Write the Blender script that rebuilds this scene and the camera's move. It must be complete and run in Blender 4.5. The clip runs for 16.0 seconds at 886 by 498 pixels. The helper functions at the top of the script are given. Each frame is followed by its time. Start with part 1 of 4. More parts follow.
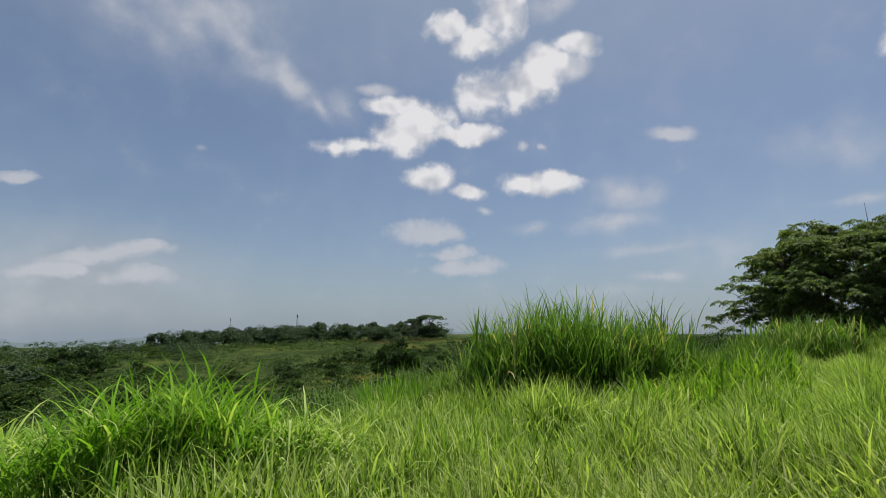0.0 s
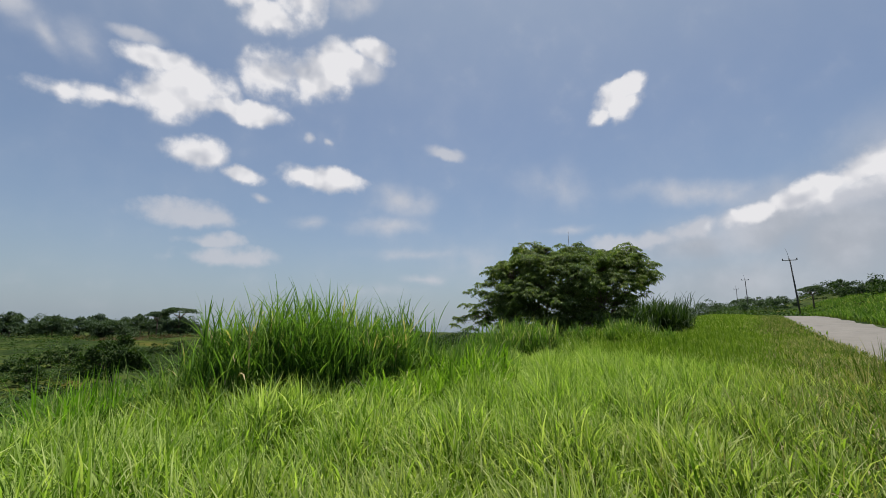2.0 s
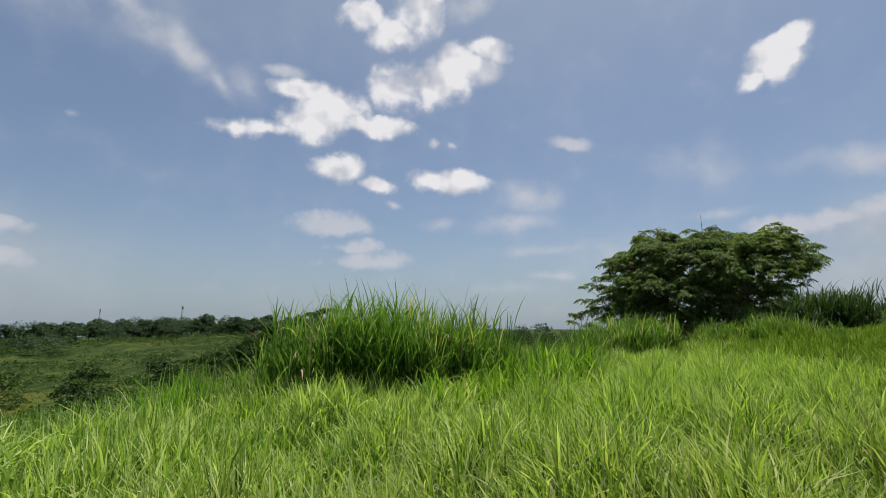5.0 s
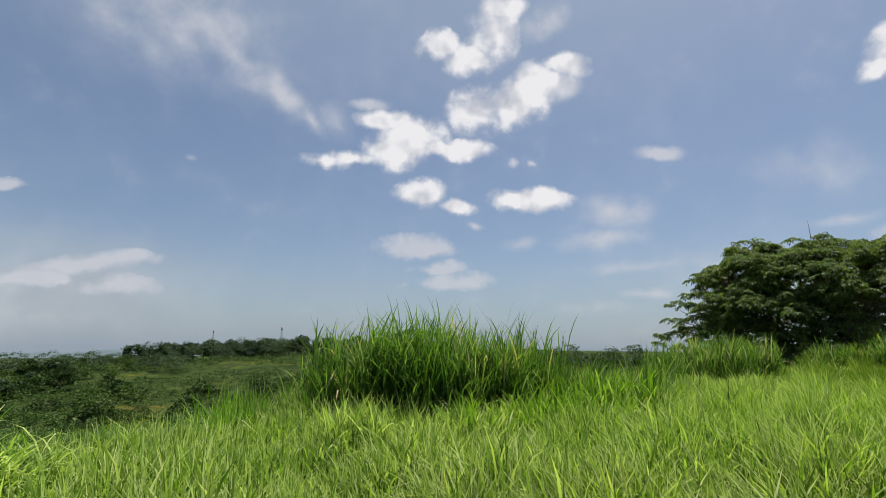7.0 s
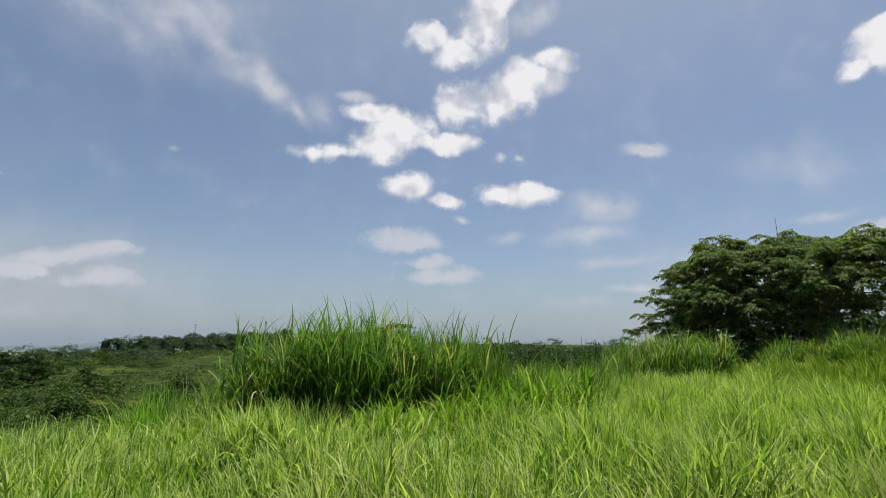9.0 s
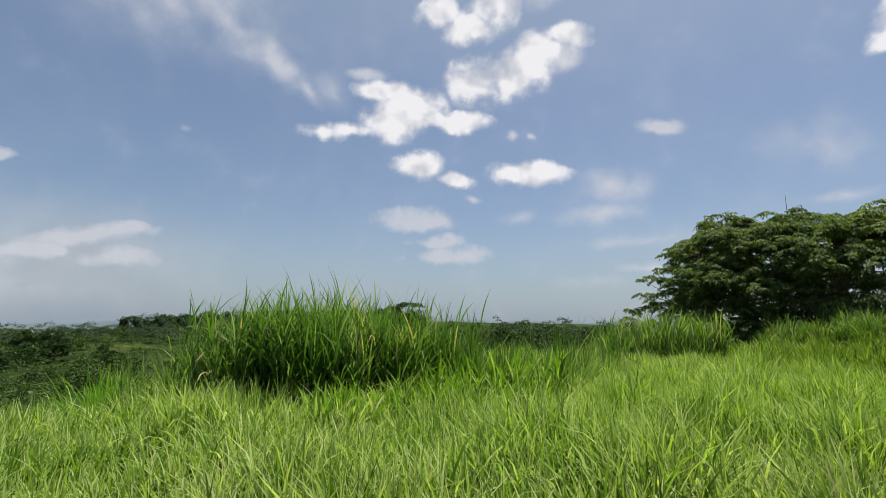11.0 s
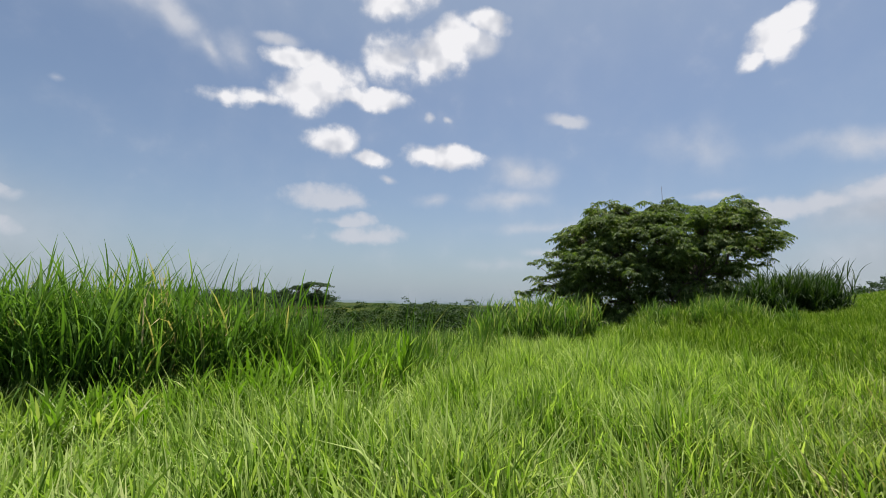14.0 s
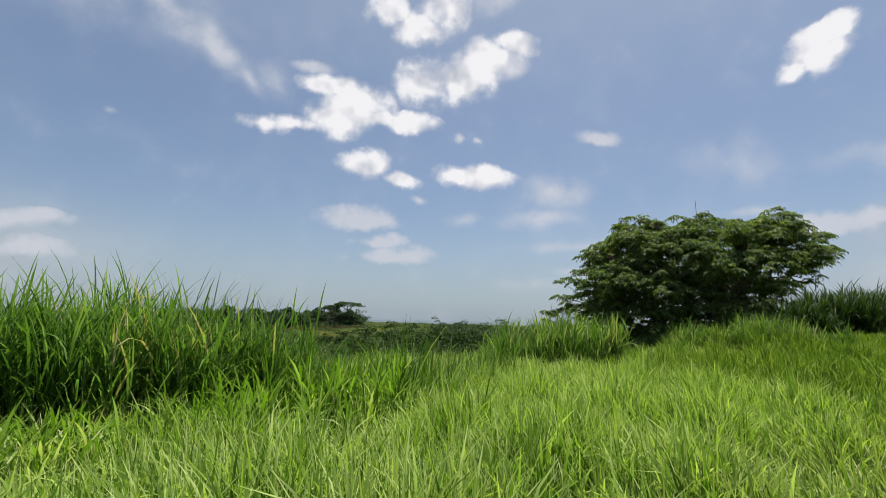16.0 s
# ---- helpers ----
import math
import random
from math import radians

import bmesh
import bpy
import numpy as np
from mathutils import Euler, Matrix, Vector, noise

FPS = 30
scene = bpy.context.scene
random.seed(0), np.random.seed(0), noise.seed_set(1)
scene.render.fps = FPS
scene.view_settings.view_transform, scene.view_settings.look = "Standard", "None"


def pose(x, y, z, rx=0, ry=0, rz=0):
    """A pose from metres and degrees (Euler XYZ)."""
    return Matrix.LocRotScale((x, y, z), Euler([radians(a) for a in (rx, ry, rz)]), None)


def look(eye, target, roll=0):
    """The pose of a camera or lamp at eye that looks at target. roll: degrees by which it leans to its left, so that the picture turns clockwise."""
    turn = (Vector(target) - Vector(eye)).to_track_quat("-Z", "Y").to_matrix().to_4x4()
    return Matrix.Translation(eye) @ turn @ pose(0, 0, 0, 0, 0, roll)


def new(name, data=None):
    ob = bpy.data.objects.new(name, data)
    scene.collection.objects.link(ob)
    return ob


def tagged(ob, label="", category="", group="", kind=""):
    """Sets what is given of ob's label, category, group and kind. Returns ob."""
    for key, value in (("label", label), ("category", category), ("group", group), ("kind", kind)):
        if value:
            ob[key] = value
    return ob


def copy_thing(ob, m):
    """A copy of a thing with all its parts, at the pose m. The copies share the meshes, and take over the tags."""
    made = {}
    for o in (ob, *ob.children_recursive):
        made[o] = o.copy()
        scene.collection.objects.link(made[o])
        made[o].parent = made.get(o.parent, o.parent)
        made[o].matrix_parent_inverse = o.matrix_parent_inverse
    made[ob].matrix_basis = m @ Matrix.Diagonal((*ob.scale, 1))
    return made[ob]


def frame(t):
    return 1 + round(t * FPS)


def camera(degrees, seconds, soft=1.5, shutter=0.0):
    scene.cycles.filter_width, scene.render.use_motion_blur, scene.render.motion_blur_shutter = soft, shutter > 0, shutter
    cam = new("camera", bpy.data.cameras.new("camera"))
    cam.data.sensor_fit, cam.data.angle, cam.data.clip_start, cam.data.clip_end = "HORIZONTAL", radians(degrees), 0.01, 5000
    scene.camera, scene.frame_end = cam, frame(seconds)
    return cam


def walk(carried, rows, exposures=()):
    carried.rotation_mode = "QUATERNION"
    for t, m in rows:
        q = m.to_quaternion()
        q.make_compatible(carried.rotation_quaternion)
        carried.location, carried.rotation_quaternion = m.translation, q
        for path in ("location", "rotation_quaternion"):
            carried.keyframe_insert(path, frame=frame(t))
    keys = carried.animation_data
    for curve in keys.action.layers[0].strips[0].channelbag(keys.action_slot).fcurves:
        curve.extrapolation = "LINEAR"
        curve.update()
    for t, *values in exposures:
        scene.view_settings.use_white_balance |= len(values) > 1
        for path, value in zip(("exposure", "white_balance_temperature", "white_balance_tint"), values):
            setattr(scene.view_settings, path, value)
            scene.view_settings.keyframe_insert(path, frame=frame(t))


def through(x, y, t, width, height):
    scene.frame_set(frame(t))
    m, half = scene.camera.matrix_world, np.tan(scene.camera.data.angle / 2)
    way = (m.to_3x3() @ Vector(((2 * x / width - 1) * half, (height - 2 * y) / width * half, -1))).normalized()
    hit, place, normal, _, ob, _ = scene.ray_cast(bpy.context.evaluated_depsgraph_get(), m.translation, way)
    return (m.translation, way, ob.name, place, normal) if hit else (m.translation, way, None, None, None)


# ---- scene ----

# ---- camera and its way ----
ROWS = [
    (0.0, pose(0.000, 0.000, 1.400, 100.60, 0.00, 0.00)),
    (0.5, pose(0.110, 0.101, 1.382, 100.89, -0.23, -8.34)),
    (1.0, pose(0.233, 0.168, 1.361, 100.48, -0.35, -20.13)),
    (1.5, pose(0.308, 0.252, 1.400, 100.40, -0.42, -27.03)),
    (2.0, pose(0.370, 0.282, 1.401, 100.37, -0.54, -28.02)),
    (2.5, pose(0.519, 0.236, 1.407, 100.27, -0.33, -23.21)),
    (3.0, pose(0.680, 0.233, 1.397, 100.07, -0.14, -21.09)),
    (3.5, pose(0.835, 0.300, 1.427, 99.92, -0.21, -20.63)),
    (4.0, pose(1.048, 0.258, 1.432, 99.89, -0.22, -18.16)),
    (4.5, pose(1.215, 0.239, 1.414, 99.76, -0.32, -14.25)),
    (4.7, pose(1.275, 0.249, 1.414, 99.75, -0.32, -13.36)),
    (6.8, pose(1.923, 0.366, 1.417, 102.35, -0.62, -1.89)),
    (7.0, pose(1.983, 0.376, 1.417, 102.41, -0.62, -1.43)),
    (7.5, pose(2.170, 0.283, 1.448, 102.54, -0.56, 2.72)),
    (8.0, pose(2.373, 0.303, 1.463, 102.49, -0.61, 2.15)),
    (8.5, pose(2.531, 0.512, 1.474, 101.87, -0.68, -1.53)),
    (9.0, pose(2.710, 0.578, 1.487, 101.69, -0.66, -3.12)),
    (9.5, pose(2.903, 0.588, 1.513, 101.76, -0.56, -0.93)),
    (9.7, pose(2.963, 0.618, 1.513, 101.70, -0.56, -1.00)),
    (11.8, pose(3.574, 1.026, 1.505, 97.45, -1.02, -2.23)),
    (12.0, pose(3.644, 1.066, 1.505, 97.19, -1.02, -2.49)),
    (12.5, pose(3.841, 1.281, 1.541, 96.31, -1.05, -5.57)),
    (13.0, pose(4.067, 1.431, 1.535, 96.51, -1.05, -9.49)),
    (13.5, pose(4.222, 1.536, 1.538, 96.82, -1.09, -11.52)),
    (14.0, pose(4.230, 1.602, 1.531, 96.94, -1.28, -12.81)),
    (14.5, pose(4.217, 1.738, 1.522, 97.87, -1.55, -13.01)),
    (15.0, pose(4.374, 1.858, 1.517, 98.41, -1.35, -10.00)),
    (15.5, pose(4.543, 1.907, 1.537, 99.06, -1.26, -8.17)),
    (16.0, pose(4.662, 1.931, 1.532, 99.30, -1.41, -8.94)),
]
cam = camera(88.28, 16.0, soft=0.9)
walk(cam, ROWS, exposures=[(0.0, 0.60, 6350, 10), (2.0, 0.69, 6350, 10), (4.5, 0.69, 6350, 10), (7.0, 0.76, 6350, 10), (9.5, 0.78, 6350, 10), (12.0, 0.83, 6350, 10), (16.0, 0.85, 6350, 10)])

# ---- world, sun, exposure ----
SUN_AZ, SUN_EL = 42.0, 74.0          # degrees, clockwise from +y, and above the horizon

world = bpy.data.worlds.new("sky")
scene.world = world
world.use_nodes = True
wt = world.node_tree
wt.nodes.clear()


def wnode(kind, **props):
    n = wt.nodes.new(kind)
    for k, v in props.items():
        setattr(n, k, v)
    return n


def wmath(op, a, b=None, c=None, clamp=False):
    n = wnode("ShaderNodeMath", operation=op, use_clamp=clamp)
    for i, v in enumerate((a, b, c)):
        if v is None:
            continue
        if isinstance(v, (int, float)):
            n.inputs[i].default_value = v
        else:
            wt.links.new(v, n.inputs[i])
    return n.outputs[0]


def wrange(v, a, b, c, d, smooth=True):
    n = wnode("ShaderNodeMapRange", interpolation_type="SMOOTHSTEP" if smooth else "LINEAR")
    wt.links.new(v, n.inputs[0])
    for i, x in enumerate((a, b, c, d)):
        n.inputs[i + 1].default_value = x
    return n.outputs[0]


sky_tex = wnode("ShaderNodeTexSky", sky_type="NISHITA", sun_disc=False)
sky_tex.sun_elevation, sky_tex.sun_rotation = radians(SUN_EL), radians(SUN_AZ)
sky_tex.air_density, sky_tex.dust_density, sky_tex.ozone_density = 1.0, 1.6, 1.2

coord = wnode("ShaderNodeTexCoord").outputs["Generated"]
fbm = wnode("ShaderNodeTexNoise", noise_dimensions="3D")
fbm.inputs["Scale"].default_value, fbm.inputs["Detail"].default_value, fbm.inputs["Roughness"].default_value = 12.0, 5.0, 0.55
wt.links.new(coord, fbm.inputs["Vector"])
shifted = wnode("ShaderNodeVectorMath", operation="ADD")
wt.links.new(coord, shifted.inputs[0])
shifted.inputs[1].default_value = (0.012, 0.0, 0.035)
folds = []
for source in (coord, shifted.outputs[0]):
    fold = wnode("ShaderNodeTexNoise", noise_dimensions="3D")
    fold.inputs["Scale"].default_value, fold.inputs["Detail"].default_value, fold.inputs["Roughness"].default_value = 15.0, 2.5, 0.5
    wt.links.new(source, fold.inputs["Vector"])
    folds.append(fold.outputs["Fac"])
curl = wnode("ShaderNodeTexNoise", noise_dimensions="3D")
curl.inputs["Scale"].default_value, curl.inputs["Detail"].default_value, curl.inputs["Roughness"].default_value = 15.0, 6.0, 0.52
wt.links.new(coord, curl.inputs["Vector"])
big = wnode("ShaderNodeTexNoise", noise_dimensions="3D")
big.inputs["Scale"].default_value, big.inputs["Detail"].default_value = 4.0, 4.0
wt.links.new(coord, big.inputs["Vector"])
split = wnode("ShaderNodeSeparateXYZ")
wt.links.new(coord, split.inputs[0])
warp = wnode("ShaderNodeSeparateXYZ")
wt.links.new(fbm.outputs["Color"], warp.inputs[0])
azimuth = wmath("MULTIPLY", wmath("ARCTAN2", split.outputs[0], split.outputs[1]), 180 / math.pi)
height = wmath("MULTIPLY", wmath("ARCSINE", split.outputs[2]), 180 / math.pi)
where_x = wmath("MULTIPLY_ADD", wmath("SUBTRACT", warp.outputs[0], 0.5), 3.4, azimuth)
where_y = wmath("MULTIPLY_ADD", wmath("SUBTRACT", warp.outputs[1], 0.5), 2.4, height)
layers = {"puff": None, "low": None, "veil": None, "grey": None}


def blob(layer, az, el, w, h, tilt, strength):
    """One lobe of a cloud: an ellipse in the sky, in degrees, that fades towards its rim."""
    where = wnode("ShaderNodeCombineXYZ")
    wt.links.new(where_x, where.inputs[0])
    wt.links.new(where_y, where.inputs[1])
    if layers[layer] is not None:            # lobe after lobe, which keeps the shader small; the depth is scaled away
        wt.links.new(layers[layer], where.inputs[2])
    m = wnode("ShaderNodeMapping", vector_type="TEXTURE")
    wt.links.new(where.outputs[0], m.inputs["Vector"])
    m.inputs["Location"].default_value = (az, el, 0)
    m.inputs["Rotation"].default_value = (0, 0, radians(tilt))
    m.inputs["Scale"].default_value = (w * 1.45, h * 1.45, 1e5)
    d = wnode("ShaderNodeVectorMath", operation="LENGTH")
    wt.links.new(m.outputs[0], d.inputs[0])
    v = wmath("MULTIPLY", wmath("SUBTRACT", 1.0, d.outputs["Value"], clamp=True), strength)
    if layer in ("puff", "low"):             # crisp above, fading out below
        local = wnode("ShaderNodeSeparateXYZ")
        wt.links.new(m.outputs[0], local.inputs[0])
        v = wmath("MULTIPLY", v, wrange(local.outputs[1], -0.7, 0.15, 0.75 if layer == "puff" else 0.35, 1.15))
    layers[layer] = v if layers[layer] is None else wmath("SMOOTH_MAX", layers[layer], v, 0.12)


def puff(az, el, w, h, tilt, strength):
    blob("puff", az, el, w, h, tilt, strength)


def low(az, el, w, h, tilt, strength):
    blob("low", az, el, w, h, tilt, strength)


def veil(az, el, w, h, tilt, strength):
    blob("veil", az, el, w, h, tilt, strength)


def grey(az, el, w, h, tilt, strength):
    blob("grey", az, el, w, h, tilt, strength)


# the clouds, one line for each lobe: bearing, height, half width, half height, tilt, strength
puff(0.3, 36.2, 2.4, 1.7, 1, 1.00)
puff(4.7, 34.7, 3.8, 1.8, -1, 1.00)
puff(7.9, 37.5, 3.6, 2.8, -3, 1.00)
puff(9.5, 39.7, 3.2, 1.3, -4, 1.00)
veil(15.4, 38.2, 3.6, 1.8, 17, 0.60)
puff(6.2, 29.0, 4.0, 2.5, -2, 1.00)
puff(10.4, 29.4, 4.2, 2.4, -3, 1.00)
puff(14.3, 31.7, 3.4, 2.2, -5, 1.00)
puff(17.7, 33.1, 3.1, 1.4, -7, 1.00)
veil(16.9, 31.1, 2.8, 1.6, 11, 0.70)
puff(-14.4, 22.6, 3.2, 0.95, 6, 0.90)
puff(-10.4, 23.1, 4.2, 1.2, 5, 0.95)
puff(-2.8, 24.6, 3.4, 1.7, 2, 1.00)
puff(0.9, 24.9, 2.6, 1.3, 0, 0.95)
puff(-5.6, 24.6, 4.0, 2.4, 3, 1.00)
puff(-6.5, 27.7, 3.8, 1.4, 4, 1.00)
puff(-2.6, 26.3, 3.8, 2.3, 2, 1.00)
puff(3.4, 24.7, 3.8, 1.3, 0, 1.00)
veil(-8.9, 29.5, 2.7, 0.8, 5, 0.60)
puff(-2.0, 19.2, 3.3, 1.8, 2, 1.00)
puff(3.2, 17.6, 2.3, 1.0, 0, 1.00)
puff(12.3, 18.1, 5.2, 1.5, -3, 1.00)
veil(5.7, 15.3, 1.3, 0.6, -1, 0.60)
low(-1.5, 12.4, 4.9, 1.6, -2, 0.95)
low(0.6, 9.7, 3.2, 1.0, 2, 0.95)
low(2.0, 8.0, 5.4, 1.4, 3, 0.95)
veil(10.3, 23.0, 0.7, 0.7, -3, 0.40)
veil(13.0, 22.8, 0.9, 0.5, -4, 0.40)
veil(-29.8, 20.2, 0.8, 0.5, 12, 0.40)
veil(28.1, 22.3, 2.8, 0.8, -9, 0.60)
veil(22.8, 16.2, 4.5, 2.1, -5, 0.45)
veil(20.7, 13.0, 6.2, 1.2, 4, 0.35)
veil(11.1, 13.0, 2.8, 1.0, -2, 0.40)
veil(42.6, 18.1, 6.6, 3.2, -14, 0.30)
puff(48.3, 25.4, 1.7, 1.2, 20, 0.90)
puff(49.8, 26.7, 2.2, 1.7, 10, 1.00)
puff(51.9, 27.9, 1.9, 1.1, 15, 1.00)
puff(51.6, 26.3, 2.0, 1.4, 0, 0.95)
puff(50.3, 25.7, 2.2, 1.3, 0, 0.90)
puff(12.4, 30.5, 3.4, 2.1, -4, 1.00)
puff(68.1, 14.0, 3.2, 1.5, 10, 0.95)
puff(73.0, 15.6, 3.6, 1.7, 22, 0.95)
puff(62.5, 12.5, 3.2, 1.2, 18, 0.90)
puff(66.0, 13.4, 3.0, 1.3, 16, 0.90)
puff(77.5, 17.3, 3.6, 1.9, 22, 0.95)
low(57.5, 11.3, 3.6, 1.2, 12, 0.95)
low(53.5, 10.2, 3.2, 1.0, 8, 0.90)
low(71.0, 13.2, 5.0, 1.8, 12, 0.90)
grey(64.6, 11.2, 7.5, 3.6, 16, 0.75)
grey(70.5, 9.5, 8.0, 5.8, 4, 0.80)
grey(57.4, 9.6, 8.0, 3.0, 6, 0.60)
grey(77.0, 11.5, 8.0, 8.0, -11, 0.85)
grey(62.0, 5.5, 16.0, 4.5, 3, 0.55)
low(49.9, 10.3, 4.0, 1.4, -4, 0.95)
veil(57.9, 15.5, 9.3, 1.6, -5, 0.45)
veil(25.2, 9.7, 10.0, 1.0, 1, 0.30)
veil(25.6, 6.4, 2.5, 0.6, 1, 0.50)
low(-43.9, 14.4, 1.5, 0.6, 14, 0.95)
low(-36.3, 8.0, 5.0, 1.1, 13, 0.95)
low(-33.6, 9.0, 2.0, 0.9, 7, 0.95)
low(-41.5, 5.9, 2.7, 0.9, 6, 0.95)
low(-33.7, 5.7, 3.1, 1.2, 5, 0.95)
veil(-40.2, 2.6, 7.9, 2.1, 3, 0.25)
veil(-36.9, 30.9, 6.2, 1.7, -21, 0.36)
veil(-31.5, 32.1, 5.0, 3.0, -34, 0.32)
veil(-25.2, 31.4, 6.0, 2.5, -26, 0.46)
veil(-19.8, 29.0, 4.8, 1.8, -33, 0.46)
veil(-15.7, 26.8, 2.6, 1.1, -41, 0.40)
veil(-12.9, 27.0, 3.0, 1.8, -40, 0.34)
veil(25.2, 6.5, 2.7, 0.8, -2, 0.45)
veil(19.5, 5.0, 5.7, 1.1, -1, 0.30)
veil(44.0, 12.6, 3.7, 0.7, 0, 0.35)
veil(31.7, 8.7, 8.6, 3.7, -4, 0.25)
veil(-34.0, 36.0, 15.0, 8.0, -12, 0.40)
grey(-38.0, 5.5, 13.0, 6.0, 4, 0.50)

# clouds behind the camera, for the light: broken cumulus all over the rest of the sky
behind = wmath("MULTIPLY", wrange(big.outputs["Fac"], 0.52, 0.68, 0.0, 0.8), wrange(split.outputs[1], -0.1, -0.45, 0.0, 1.0))
ragged = wmath("SUBTRACT", curl.outputs["Fac"], 0.5)
puffs = wrange(wmath("MULTIPLY_ADD", ragged, wrange(layers["puff"], 0.0, 0.25, 0.0, 1.7), layers["puff"]), 0.05, 0.68, 0.0, 0.98)
lows = wrange(wmath("MULTIPLY_ADD", ragged, wrange(layers["low"], 0.0, 0.25, 0.0, 2.0), layers["low"]), 0.05, 0.80, 0.0, 0.80)
veils = wrange(wmath("MULTIPLY", layers["veil"], wmath("ADD", wmath("MULTIPLY_ADD", curl.outputs["Fac"], 2.6, -0.85), wmath("MULTIPLY", big.outputs["Fac"], 1.4))), 0.03, 0.66, 0.0, 0.82)
greys = wrange(wmath("MULTIPLY", layers["grey"], wmath("MULTIPLY_ADD", big.outputs["Fac"], 0.8, 0.7)), 0.0, 0.75, 0.0, 0.88)
cover = wmath("MAXIMUM", wmath("MAXIMUM", wmath("MAXIMUM", puffs, lows), veils), behind)
# a thin milky layer over everything, thicker towards the horizon
haze = wmath("MAXIMUM", wrange(height, -1.0, 13.0, 0.70, 0.06), wrange(height, 20.0, 44.0, 0.02, 0.42))

relief = wmath("MULTIPLY_ADD", wmath("SUBTRACT", folds[0], folds[1]), 3.0, 0.72, clamp=True)
shade = wnode("ShaderNodeMix", data_type="RGBA")
wt.links.new(wmath("MULTIPLY", wmath("MULTIPLY_ADD", wmath("SUBTRACT", relief, 0.55), puffs, 0.55), wmath("MULTIPLY_ADD", puffs, 0.75, 0.55)), shade.inputs[0])
shade.inputs[6].default_value = (4.9, 5.1, 5.7, 1)
shade.inputs[7].default_value = (9.0, 8.8, 8.8, 1)
hazed = wnode("ShaderNodeMix", data_type="RGBA")
wt.links.new(haze, hazed.inputs[0])
wt.links.new(sky_tex.outputs[0], hazed.inputs[6])
hazed.inputs[7].default_value = (3.5, 4.42, 5.35, 1)
banked = wnode("ShaderNodeMix", data_type="RGBA")
wt.links.new(greys, banked.inputs[0])
wt.links.new(hazed.outputs[2], banked.inputs[6])
lumps = wnode("ShaderNodeMix", data_type="RGBA")
wt.links.new(wrange(wmath("MULTIPLY_ADD", fbm.outputs["Fac"], 0.4, wmath("MULTIPLY", big.outputs["Fac"], 0.6)), 0.42, 0.62, 0.0, 1.0), lumps.inputs[0])
lumps.inputs[6].default_value = (4.5, 4.7, 5.1, 1)
lumps.inputs[7].default_value = (5.9, 6.0, 6.4, 1)
wt.links.new(lumps.outputs[2], banked.inputs[7])
clouded = wnode("ShaderNodeMix", data_type="RGBA")
wt.links.new(cover, clouded.inputs[0])
wt.links.new(banked.outputs[2], clouded.inputs[6])
wt.links.new(shade.outputs[2], clouded.inputs[7])
background = wnode("ShaderNodeBackground")
background.inputs["Strength"].default_value = 0.0565
wt.links.new(clouded.outputs[2], background.inputs["Color"])
wt.links.new(background.outputs[0], wnode("ShaderNodeOutputWorld").inputs[0])

sun = new("sun", bpy.data.lights.new("sun", "SUN"))
sun.data.energy, sun.data.angle, sun.data.color = 5.0, radians(0.53), (1.0, 0.95, 0.88)
sa, se = radians(SUN_AZ), radians(SUN_EL)
sun.matrix_world = look((math.sin(sa) * math.cos(se) * 50, math.cos(sa) * math.cos(se) * 50, math.sin(se) * 50), (0, 0, 0))


# ---- materials ----
def material(name):
    m = bpy.data.materials.new(name)
    m.use_nodes = True
    nt = m.node_tree
    nt.nodes.clear()
    return m, nt, nt.nodes.new("ShaderNodeOutputMaterial")


def add(nt, kind, links=(), **props):
    n = nt.nodes.new(kind)
    for k, v in props.items():
        setattr(n, k, v)
    for key, v in links:
        if hasattr(v, "is_output"):
            nt.links.new(v, n.inputs[key])
        else:
            n.inputs[key].default_value = v
    return n


def ramp(nt, fac, stops):
    n = nt.nodes.new("ShaderNodeValToRGB")
    nt.links.new(fac, n.inputs[0])
    e = n.color_ramp.elements
    while len(e) < len(stops):
        e.new(0.5)
    for el, (p, c) in zip(e, stops):
        el.position, el.color = p, (*c, 1)
    return n.outputs[0]


